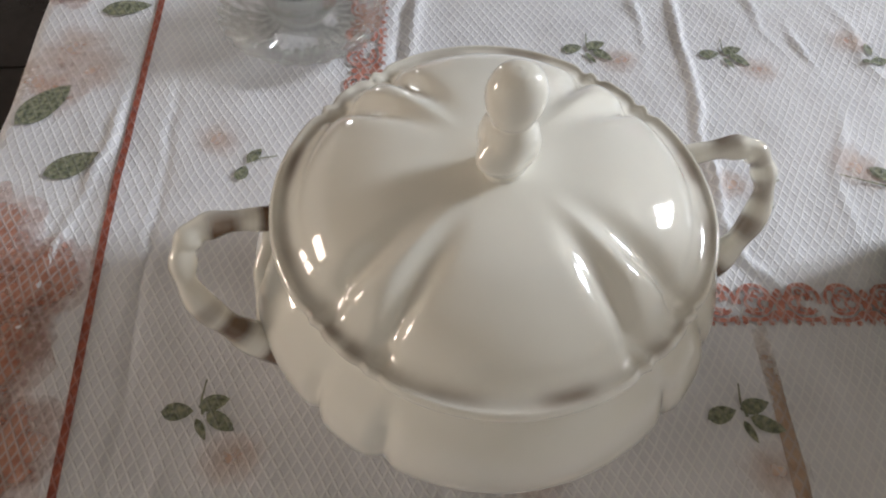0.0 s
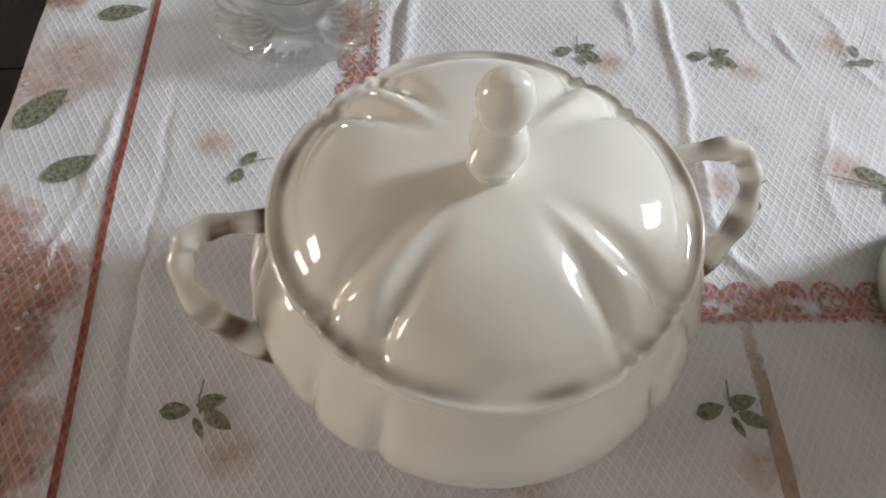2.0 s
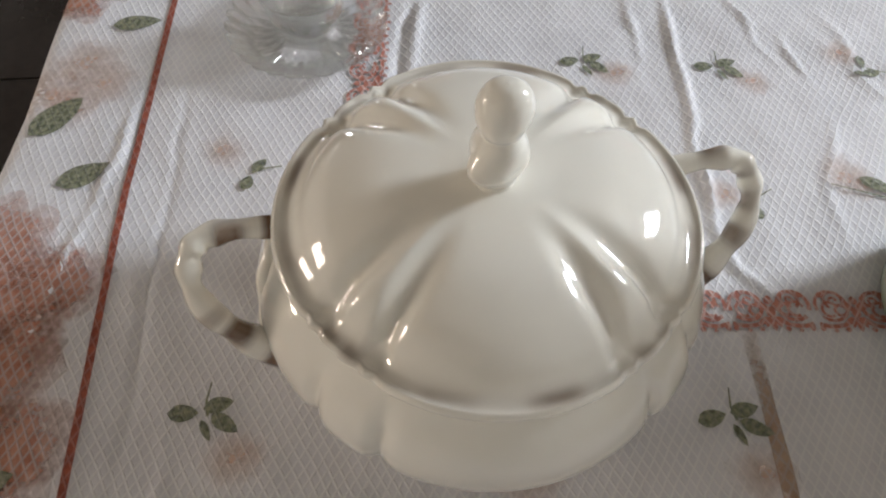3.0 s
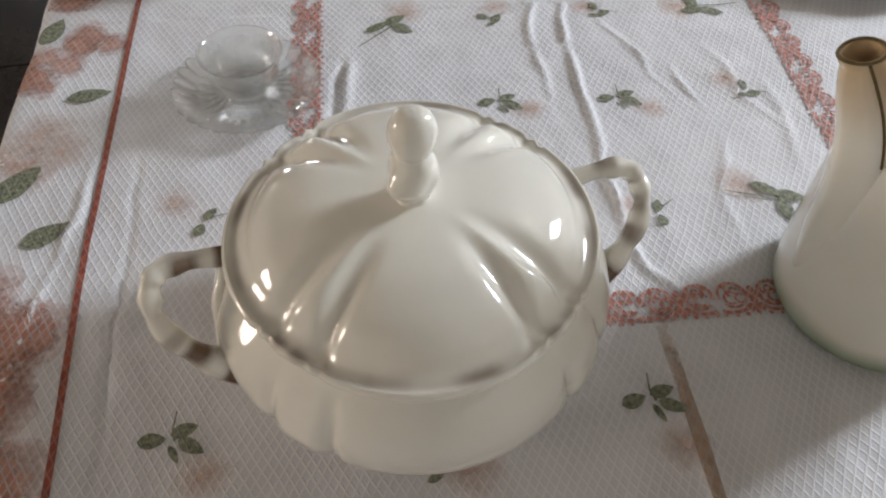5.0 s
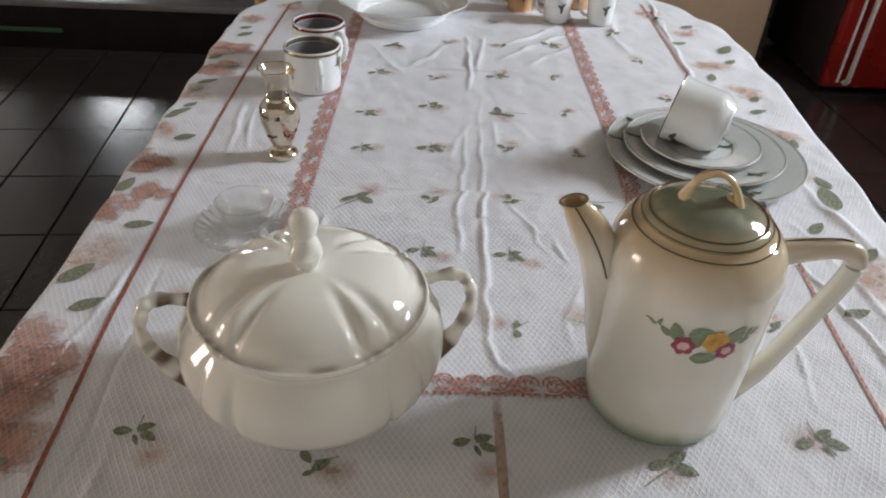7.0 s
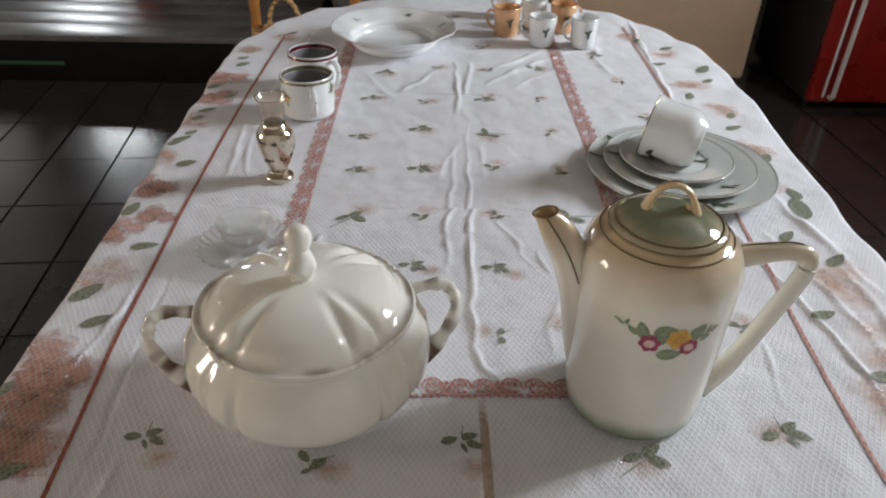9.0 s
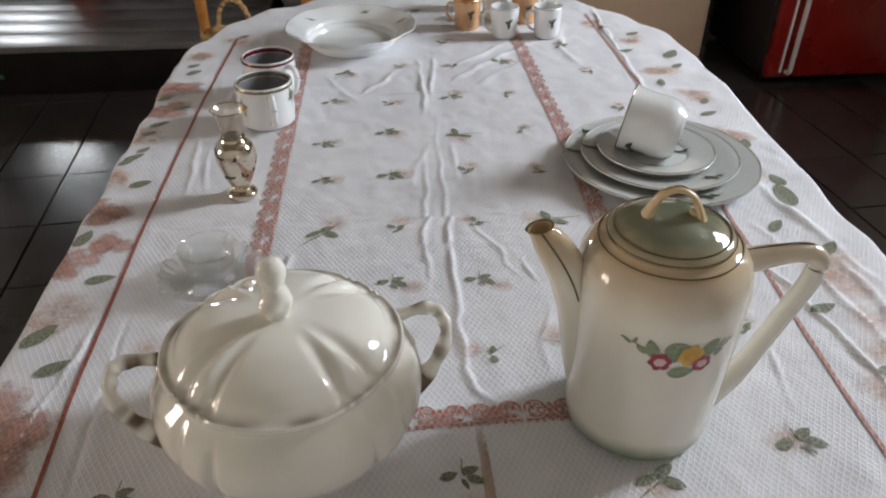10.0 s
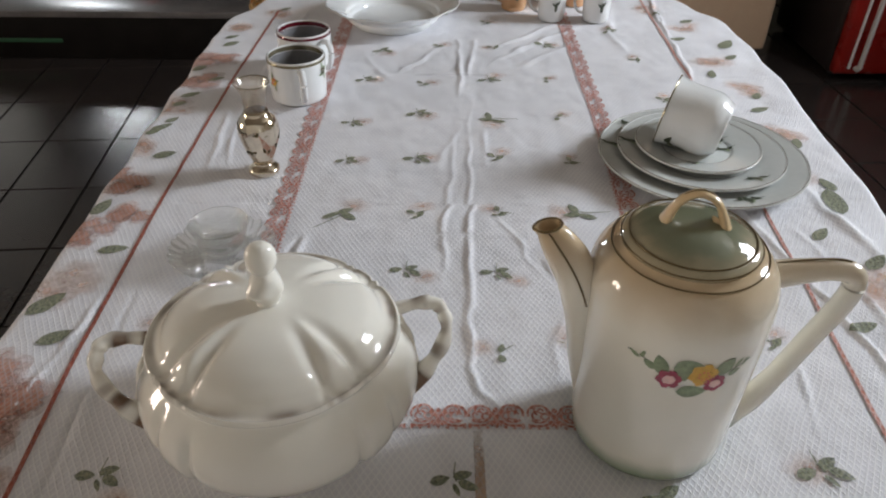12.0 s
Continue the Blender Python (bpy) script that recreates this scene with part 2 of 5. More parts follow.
# Paint of the unseen walls, pale so that they bounce fill light
BOUNCE_WALL = material("bounce_wall_paint", (0.80, 0.76, 0.69), 0.85, 0, 0.12, 3, 0.15, 90)
CEIL = material("ceiling_boards", (0.32, 0.27, 0.215), 0.6, 0, 0.25, 5, 0.1, 60)
PLANK = material("worn_grey_plank", (0.12, 0.105, 0.098), 0.36, 0, 0.4, 7, 0.15, 90)
BLACK_WOOD = material("black_stained_wood", (0.010, 0.008, 0.007), 0.55, 0, 0.4, 10, 0.1, 100)
GREEN_PLASTIC = material("dark_green_strip", (0.012, 0.06, 0.022), 0.5, 0, 0.3, 30)
SOFA_CLOTH = material("grey_upholstery", (0.13, 0.12, 0.12), 0.85, 0, 0.25, 12, 0.4, 400)
CREAM_ENAMEL = material("cream_enamel", (0.50, 0.345, 0.23), 0.33, 0, 0.10, 3, 0.02, 30, 0.2)
# Near-black stands in for the shadow on the red refrigerator's side
SHADOWED_CABINET = material("shadowed_cabinet_enamel", (0.016, 0.009, 0.009), 0.6, 0, 0.3, 10)
PALE_HANDLE = material("pale_handle_enamel", (0.66, 0.64, 0.62), 0.3, 0, 0.1, 40)
RED_ENAMEL = material("red_enamel", (0.24, 0.009, 0.006), 0.28, 0, 0.2, 4, 0.02, 40, 0.3)
for dull in (BLACK_WOOD, SOFA_CLOTH):
    dull.node_tree.nodes["Principled BSDF"].inputs["Specular IOR Level"].default_value = 0.06
STEEL = material("brushed_steel", (0.62, 0.61, 0.60), 0.25, 1.0, 0.15, 40)
BLACK_RUBBER = material("black_rubber", (0.012, 0.012, 0.012), 0.6, 0, 0.3, 40)
ORANGE_PLASTIC = material("orange_plastic", (0.62, 0.09, 0.025), 0.4, 0, 0.2, 20)
WINDOW_PAINT = material("window_frame_paint", (0.55, 0.50, 0.42), 0.5, 0, 0.2, 15, 0.1, 90)

# ---- mesh helpers ----


def smooth(me, angle=40):
    me.polygons.foreach_set("use_smooth", np.ones(len(me.polygons), bool))
    me.set_sharp_from_angle(angle=radians(angle))


def part(name, bm, mats, parent=None, label="", angle=40):
    """Links a bmesh as one mesh object, under a thing or a part."""
    bmesh.ops.recalc_face_normals(bm, faces=bm.faces)
    me = bpy.data.meshes.new(name)
    bm.to_mesh(me)
    bm.free()
    for m in (mats if isinstance(mats, (list, tuple)) else [mats]):
        me.materials.append(m)
    smooth(me, angle)
    ob = new(name, me)
    if parent is not None:
        ob.parent = parent
    if label:
        tagged(ob, label)
    return ob


def thing(name, label, category, x=0, y=0, z=0, rz=0, group="", rx=0, ry=0):
    ob = new(name)
    ob.empty_display_size = 0.05
    ob.matrix_basis = pose(x, y, z, rx, ry, rz)
    return tagged(ob, label, category, group)


def lathe(profile, seg=64, bm=None, shape=None, mat=0, close=False):
    """Turns a profile of (r, z) round the z axis. shape(a, r, z, t) may move each point; t runs from 0 to 1 along the profile."""
    bm = bm or bmesh.new()
    rings = []
    n = len(profile)
    for i, (r, z) in enumerate(profile):
        ring = []
        if r < 1e-6 and shape is None:
            ring = [bm.verts.new((0, 0, z))] * seg
        else:
            for k in range(seg):
                a = 2 * math.pi * k / seg
                rr, zz = shape(a, r, z, i / (n - 1)) if shape else (r, z)
                ring.append(bm.verts.new((rr * math.cos(a), rr * math.sin(a), zz)))
        rings.append(ring)
    pairs = list(zip(rings, rings[1:])) + ([(rings[-1], rings[0])] if close else [])
    for p, q in pairs:
        for k in range(seg):
            vs = []
            for v in (p[k], p[(k + 1) % seg], q[(k + 1) % seg], q[k]):
                if v not in vs:
                    vs.append(v)
            if len(vs) > 2:
                f = bm.faces.new(vs)
                f.material_index = mat
    return bm


def spline(points, n=8):
    """Catmull-Rom through the points."""
    p = [Vector(points[0])] + [Vector(q) for q in points] + [Vector(points[-1])]
    out = []
    for i in range(1, len(p) - 2):
        for k in range(n):
            t = k / n
            out.append(0.5 * ((2 * p[i]) + (p[i + 1] - p[i - 1]) * t + (2 * p[i - 1] - 5 * p[i] + 4 * p[i + 1] - p[i + 2]) * t * t + (3 * p[i] - p[i - 1] - 3 * p[i + 1] + p[i + 2]) * t ** 3))
    out.append(Vector(points[-1]))
    return out


def tube(points, radius, seg=12, bm=None, flat=1.0, up=(0, 0, 1), caps=True, mat=0):
    """Sweeps a round or flattened section along the points. radius: a number, or a function of 0..1; flat: across / along the up direction."""
    bm = bm or bmesh.new()
    n = len(points)
    rings = []
    for i, p in enumerate(points):
        d = (Vector(points[min(i + 1, n - 1)]) - Vector(points[max(i - 1, 0)])).normalized()
        side = d.cross(Vector(up))
        side = side.normalized() if side.length > 1e-5 else d.orthogonal().normalized()
        top = side.cross(d)
        t = i / (n - 1)
        r = radius(t) if callable(radius) else radius
        f = flat(t) if callable(flat) else flat
        rings.append([bm.verts.new(Vector(p) + r * (f * math.cos(a) * side + math.sin(a) * top)) for a in (2 * math.pi * k / seg for k in range(seg))])
    for p, q in zip(rings, rings[1:]):
        for k in range(seg):
            bm.faces.new((p[k], p[(k + 1) % seg], q[(k + 1) % seg], q[k])).material_index = mat
    if caps:
        for ring in (rings[0], rings[-1]):
            bm.faces.new(ring).material_index = mat
    return bm


def box(x0, x1, y0, y1, z0, z1, bevel=0.0, bm=None, segments=2):
    bm = bm or bmesh.new()
    made = bmesh.ops.create_cube(bm, size=1, matrix=Matrix.Translation(((x0 + x1) / 2, (y0 + y1) / 2, (z0 + z1) / 2)) @ Matrix.Diagonal((x1 - x0, y1 - y0, z1 - z0, 1)))
    if bevel:
        edges = {e for v in made["verts"] for e in v.link_edges}
        bmesh.ops.bevel(bm, geom=list(edges), offset=bevel, segments=segments, affect="EDGES", profile=0.5)
    return bm


def ink_layers(bm):
    return bm.loops.layers.uv.new("sheet"), bm.loops.layers.uv.new("local")


def ink_patch(bm, place, cx, cy, length, width, turn, kind="leaf", n=8, k=4, mat=0, layers=None):
    """A printed shape laid on a surface. place(u, v) gives the surface's point; kind: leaf, blob or bar."""
    c, s = math.cos(turn), math.sin(turn)
    grid = []
    for i in range(n + 1):
        a = 2 * i / n - 1
        if kind == "leaf":
            w = (1 - abs(a) ** 2.2) ** 0.8 * (1.0 - 0.25 * a) + 0.015
        elif kind == "blob":
            w = math.sqrt(max(0.0, 1 - a * a)) + 0.02
        else:
            w = 1.0
        row = []
        for j in range(k + 1):
            b = 2 * j / k - 1
            wob = 1 + (0.10 * math.sin(7 * a + 3 * cx * 90 + b) if kind == "blob" else 0.0)
            lx, ly = 0.5 * length * a * wob, 0.5 * width * w * b * wob
            u, v = cx + c * lx - s * ly, cy + s * lx + c * ly
            row.append((bm.verts.new(place(u, v)), (u, v), (a, b * w if kind == "blob" else 0.55 * b)))
        grid.append(row)
    for i in range(n):
        for j in range(k):
            q = (grid[i][j], grid[i + 1][j], grid[i + 1][j + 1], grid[i][j + 1])
            f = bm.faces.new([e[0] for e in q])
            f.material_index = mat
            if layers:
                for loop, e in zip(f.loops, q):
                    loop[layers[0]].uv = e[1]
                    loop[layers[1]].uv = e[2]
    return bm


def ink_line(bm, place, pts, width, mat=0, layers=None, taper=False):
    """A printed line of that width along points of the surface."""
    prev = None
    n = len(pts)
    for i, (x, y) in enumerate(pts):
        x0, y0 = pts[max(i - 1, 0)]
        x1, y1 = pts[min(i + 1, n - 1)]
        d = math.hypot(x1 - x0, y1 - y0) or 1
        w = width * ((1 - 0.8 * i / n) if taper else 1.0) / 2
        nx, ny = -(y1 - y0) / d * w, (x1 - x0) / d * w
        pair = [(bm.verts.new(place(x + e * nx, y + e * ny)), (x + e * nx, y + e * ny)) for e in (-1, 1)]
        if prev:
            q = (prev[0], pair[0], pair[1], prev[1])
            f = bm.faces.new([e[0] for e in q])
            f.material_index = mat
            if layers:
                for loop, e in zip(f.loops, q):
                    loop[layers[0]].uv = e[1]
        prev = pair
    return bm

# ---- the room ----
X0, X1, Y0, Y1, H = ROOM
TABLE_Z = 0.76


def wall_with_window(name, along, fixed, a0, a1, openings, outward, paint=WALL, label="brown painted room wall with a window opening"):
    """A wall 0.12 m thick with window openings (a, b, sill, head) through it."""
    bm = bmesh.new()
    t0, t1 = sorted((fixed, fixed + outward * 0.12))
    blocks, start = [], a0
    for o0, o1, s, h in openings:
        blocks += [(start, o0, 0, H), (o0, o1, 0, s), (o0, o1, h, H)]
        start = o1
    for p, q, zl, zh in blocks + [(start, a1, 0, H)]:
        if along == "x":
            box(p, q, t0, t1, zl, zh, bm=bm)
        else:
            box(t0, t1, p, q, zl, zh, bm=bm)
    return tagged(part(name, bm, paint), label, "wall", kind="structure")


def window(name, along, fixed, opening, outward, cols, rows):
    """A painted casement with glazing bars and panes, set in the wall's opening."""
    o0, o1, s, h = opening
    root = tagged(new(name), "pale painted window with glazing bars", "window", kind="structure")

    def bar(p, q, zl, zh, depth=0.05):
        c = fixed + outward * 0.045
        return box(p, q, c - depth / 2, c + depth / 2, zl, zh, 0.004) if along == "x" else box(c - depth / 2, c + depth / 2, p, q, zl, zh, 0.004)

    for p, q, zl, zh in ((o0, o0 + 0.05, s, h), (o1 - 0.05, o1, s, h), (o0 + 0.05, o1 - 0.05, s, s + 0.05), (o0 + 0.05, o1 - 0.05, h - 0.05, h)):
        part("window_frame", bar(p, q, zl, zh), WINDOW_PAINT, root)
    for i in range(1, cols):
        c = o0 + (o1 - o0) * i / cols
        part("glazing_bar", bar(c - 0.02, c + 0.02, s + 0.05, h - 0.05, 0.03), WINDOW_PAINT, root)
    for j in range(1, rows):
        c = s + (h - s) * j / rows
        part("glazing_bar", bar(o0 + 0.05, o1 - 0.05, c - 0.012, c + 0.012, 0.026), WINDOW_PAINT, root)
    sill = box(o0 - 0.05, o1 + 0.05, min(fixed, fixed - outward * 0.06), max(fixed, fixed - outward * 0.06), s - 0.03, s, 0.004) if along == "x" else \
        box(min(fixed, fixed - outward * 0.06), max(fixed, fixed - outward * 0.06), o0 - 0.05, o1 + 0.05, s - 0.03, s, 0.004)
    part("window_sill", sill, WINDOW_PAINT, root)
    return root


EAST_OPEN, NORTH_OPEN = (0.70, 1.30, 1.44, 2.40), (-2.83, -2.37, 0.80, 1.44)
WEST_OPEN = (0.0, 0.70, 0.70, 1.60)
wall_with_window("wall_east", "y", X1, Y0, Y1, [EAST_OPEN], 1, BOUNCE_WALL, "unseen room wall with a window opening, made pale to bounce light")
wall_with_window("wall_north", "x", Y1, X0 - 0.12, X1 + 0.12, [NORTH_OPEN], 1)
wall_with_window("wall_west", "y", X0, Y0, Y1, [WEST_OPEN], -1, BOUNCE_WALL, "unseen room wall with a window opening, made pale to bounce light")
# unseen south wall, set near and pale to throw light on the fronts
tagged(part("wall_south", box(X0 - 0.12, X1 + 0.12, Y0 - 0.12, Y0, 0, H), BOUNCE_WALL), "plain unseen room wall, made pale to bounce light", "wall", kind="structure")
window("window_1", "y", X1, EAST_OPEN, 1, 2, 2)
window("window_2", "x", Y1, NORTH_OPEN, 1, 2, 1)
window("window_3", "y", X0, WEST_OPEN, -1, 2, 2)
bm = box(X0 - 0.12, X1 + 0.12, Y0 - 0.12, Y1 + 0.12, H + 0.02, H + 0.1)
for i in range(30):
    y = Y0 + (Y1 - Y0) * i / 30
    box(X0, X1, y, y + (Y1 - Y0) / 30 - 0.008, H, H + 0.03, 0.003, bm, 1)
tagged(part("ceiling", bm, CEIL), "brown boarded ceiling", "ceiling", kind="structure")
floor = tagged(part("floor", box(X0 - 0.12, X1 + 0.12, Y0 - 0.12, Y1 + 0.12, -0.10, -0.006), GROUT), "grey ceramic tiled floor with dark joints", "floor", kind="structure")
ground = box(-400, 400, -400, 400, -0.35, -0.30)
tagged(part("ground", ground, material("bare_earth", (0.20, 0.16, 0.11), 0.9, 0, 0.3, 0.3)), "bare earth ground outside", "ground", kind="structure")

# ---- table ----
CX, RAD, YA, YB = 0.046, 0.482, 0.08, 0.95      # a table with two half-round ends


def stadium(r, z, n=40):
    pts = [(CX + r * math.cos(a), YB + r * math.sin(a), z) for a in (math.pi * i / n for i in range(n + 1))]
    return pts + [(CX + r * math.cos(a), YA + r * math.sin(a), z) for a in (math.pi + math.pi * i / n for i in range(n + 1))]


def slab(r, z0, z1, inner=None):
    bm = bmesh.new()
    lo, hi = ([bm.verts.new(p) for p in stadium(r, z)] for z in (z0, z1))
    n = len(lo)
    for i in range(n):
        bm.faces.new((lo[i], lo[(i + 1) % n], hi[(i + 1) % n], hi[i]))
    bm.faces.new(lo[::-1])
    bm.faces.new(hi)
    return bm


table = thing("dining_table", "long brown wooden table with rounded ends under a cloth", "table", CX, 0.5, 0)
top = part("tabletop", slab(RAD - 0.004, TABLE_Z - 0.034, TABLE_Z - 0.006), TABLE_WOOD)
apron = part("apron", slab(RAD - 0.09, TABLE_Z - 0.125, TABLE_Z - 0.034), TABLE_WOOD)
for ob in (top, apron):
    ob.parent = table
    ob.matrix_parent_inverse = table.matrix_basis.inverted()
for sx in (-0.27, 0.27):
    for sy in (-0.50, 0.52):
        leg = lathe([(0.0, 0), (0.022, 0), (0.026, 0.02), (0.024, 0.1), (0.033, 0.3), (0.026, 0.42), (0.036, 0.5), (0.036, 0.636), (0.0, 0.636)], 20)
        part("leg", leg, TABLE_WOOD, table).location = (sx, sy, 0)

# ---- tablecloth ----
CREASES = []


def crease(pts, height, width):
    CREASES.append((np.array(pts, float), height * 1.1, width * 0.66))


crease([(0.030, 0.70), (0.024, 0.52), (0.022, 0.40), (0.019, 0.34), (0.017, 0.266), (0.016, 0.162), (0.016, 0.125), (0.023, 0.092), (0.042, 0.073), (0.055, 0.062)], 0.0042, 0.0045)
crease([(0.003, 0.60), (0.000, 0.45), (-0.008, 0.36), (-0.012, 0.24)], 0.0028, 0.005)
crease([(0.021, 0.055), (0.019, 0.018), (0.017, -0.012), (0.018, -0.041), (0.022, -0.2)], 0.0034, 0.0055)
crease([(0.101, 0.306), (0.104, 0.265), (0.116, 0.238)], 0.0024, 0.004)
crease([(0.052, 0.375), (0.068, 0.33), (0.085, 0.305)], 0.0022, 0.004)
crease([(0.075, 0.33), (0.080, 0.29), (0.092, 0.262)], 0.0016, 0.004)
crease([(-0.331, 0.28), (-0.327, 0.204), (-0.321, 0.097), (-0.319, 0.028), (-0.316, -0.1)], -0.0022, 0.0035)
crease([(-0.355, 0.24), (-0.361, 0.203), (-0.368, 0.136), (-0.376, 0.078), (-0.38, 0.03)], 0.0034, 0.0045)
crease([(-0.172, 0.33), (-0.18, 0.305), (-0.189, 0.253), (-0.19, 0.22)], -0.0030, 0.0045)
crease([(-0.165, 0.33), (-0.172, 0.29), (-0.180, 0.24)], 0.0024, 0.006)
crease([(0.016, 0.96), (0.020, 0.85), (0.014, 0.70)], 0.0042, 0.006)
crease([(0.046, 0.96), (0.038, 0.86), (0.030, 0.78)], 0.0045, 0.006)
crease([(-0.09, 0.79), (-0.055, 0.84), (0.0, 0.95)], 0.0030, 0.008)
crease([(0.06, 0.83), (0.13, 0.91), (0.257, 1.037)], 0.0034, 0.009)
crease([(0.07, 0.90), (0.15, 0.98), (0.21, 1.05)], 0.0028, 0.008)
crease([(0.10, 0.80), (0.16, 0.87), (0.24, 0.95)], 0.0022, 0.010)
crease([(-0.16, 0.90), (-0.12, 0.80), (-0.09, 0.76)], 0.0024, 0.008)
crease([(0.44, 1.27), (0.421, 1.214), (0.402, 0.93), (0.398, 0.80), (0.385, 0.7)], 0.0048, 0.006)
crease([(0.318, 0.15), (0.313, 0.122), (0.302, 0.036)], 0.0024, 0.004)
crease([(0.345, 0.46), (0.365, 0.30), (0.392, 0.181), (0.406, 0.047), (0.43, -0.02)], 0.0042, 0.005)
crease([(0.395, 0.36), (0.42, 0.24), (0.44, 0.10)], 0.0030, 0.007)
crease([(0.44, 0.50), (0.46, 0.36), (0.49, 0.2)], 0.0042, 0.010)
crease([(0.46, 0.30), (0.47, 0.18), (0.44, 0.07)], 0.0040, 0.009)
crease([(-0.31, 0.62), (-0.305, 0.55), (-0.292, 0.48)], 0.0030, 0.005)
crease([(-0.335, 0.66), (-0.325, 0.56), (-0.315, 0.45)], 0.0026, 0.006)
crease([(-0.28, 0.97), (-0.30, 0.85), (-0.31, 0.72)], 0.0030, 0.006)
crease([(-0.275, 1.15), (-0.285, 1.0), (-0.30, 0.85)], 0.0034, 0.007)
crease([(0.33, 1.15), (0.30, 1.0), (0.32, 0.85)], 0.0024, 0.010)
crease([(0.14, 0.33), (0.15, 0.26), (0.175, 0.21)], 0.0016, 0.006)
crease([(0.12, 0.22), (0.10, 0.17), (0.09, 0.10)], 0.0014, 0.006)
crease([(0.17, 0.30), (0.175, 0.24), (0.165, 0.17)], 0.0014, 0.007)
crease([(-0.30, 0.00), (-0.295, -0.05), (-0.30, -0.15)], 0.0016, 0.005)
crease([(0.018, 0.60), (-0.01, 0.54), (-0.02, 0.47)], 0.0018, 0.006)
crease([(0.046, 0.60), (0.05, 0.55), (0.045, 0.49)], 0.0018, 0.006)


LATTICE = np.random.RandomState(7).rand(257, 257) * 2 - 1


def soft_noise(x, y, size):
    """Smooth random relief with bumps of about that size."""
    u, v = x / size + 500.3, y / size + 500.7
    i, j = np.floor(u).astype(int), np.floor(v).astype(int)
    a, b = u - i, v - j
    a, b = a * a * (3 - 2 * a), b * b * (3 - 2 * b)
    i, j = i % 256, j % 256
    return (LATTICE[i, j] * (1 - a) + LATTICE[i + 1, j] * a) * (1 - b) + (LATTICE[i, j + 1] * (1 - a) + LATTICE[i + 1, j + 1] * a) * b


def ripple(x, y):
    """Soft unevenness of the laid cloth."""
    return 0.0011 * soft_noise(x, y, 0.07) + 0.0007 * soft_noise(x * 1.6 + 3, y, 0.035) + 0.00055 * np.abs(soft_noise(x + y * 0.3, y * 0.6, 0.022)) + 0.00022 * soft_noise(x, y, 0.011)


def cloth_height(x, y):
    z = ripple(x, y)
    for pts, height, width in CREASES:
        near = (x > pts[:, 0].min() - 4 * width) & (x < pts[:, 0].max() + 4 * width) & (y > pts[:, 1].min() - 4 * width) & (y < pts[:, 1].max() + 4 * width)
        if not near.any():
            continue
        px, py = x[near], y[near]
        px, py = px + 0.0045 * soft_noise(px, py, 0.035) + 0.0012 * soft_noise(px, py, 0.012), py + 0.004 * soft_noise(px + 9, py, 0.04)
        best, along = np.full(px.shape, 9.0), np.zeros(px.shape)
        total = len(pts) - 1
        for i in range(total):
            a, d = pts[i], pts[i + 1] - pts[i]
            t = np.clip(((px - a[0]) * d[0] + (py - a[1]) * d[1]) / (d @ d), 0, 1)
            dist = np.hypot(px - a[0] - t * d[0], py - a[1] - t * d[1])
            hit = dist < best
            best, along = np.where(hit, dist, best), np.where(hit, (i + t) / total, along)
        fade = np.sin(math.pi * np.clip(along, 0.0, 1.0)) ** 0.8 * (0.75 + 0.45 * soft_noise(px, py, 0.03))
        z[near] += height * fade * np.exp(-(best / width) ** 2)
    return z


EDGE = 0.012


def cloth_point(x, y, lift=0.0):
    """Where a point of the flat sheet lies once the cloth is laid over the table and hangs over its edge."""
    x, y = np.atleast_1d(np.asarray(x, float)), np.atleast_1d(np.asarray(y, float))
    cy = np.clip(y, YA, YB)
    vx, vy = x - CX, y - cy
    dist = np.maximum(np.hypot(vx, vy), 1e-6)
    nx, ny = vx / dist, vy / dist
    rad = RAD + 0.022 * np.maximum(nx, 0) * np.exp(-((cy - 0.85) / 0.30) ** 2)      # the cloth stands off the edge there
    s = dist - rad + EDGE
    ang = np.clip(s / EDGE, 0, math.pi / 2)
    drop = np.where(s > 0, EDGE * (1 - np.cos(ang)) + np.maximum(s - EDGE * math.pi / 2, 0), 0)
    out = np.where(s > 0, rad - EDGE + EDGE * np.sin(ang), dist)
    turn = np.arctan2(ny, nx) * RAD + cy
    hang = np.clip(drop / 0.18, 0, 1.3)
    out = out + hang * (0.012 + 0.016 * np.sin(turn * 27) + 0.008 * np.sin(turn * 61 + 1)) + 0.0022 * np.sin(turn * 43) * np.clip(1 - np.abs(s) / 0.05, 0, 1)
    bumps = 0.0035 * np.sin(turn * 36 + 1.2) * np.sin(turn * 13) * np.exp(-(s / 0.035) ** 2)
    z = TABLE_Z + (cloth_height(x, y) + bumps) * np.clip(1 - drop / 0.03, 0, 1) - drop + lift * np.cos(ang)
    return np.stack([CX + nx * out + (cy - cy) + lift * nx * np.sin(ang), cy + ny * out + lift * ny * np.sin(ang), z], -1)


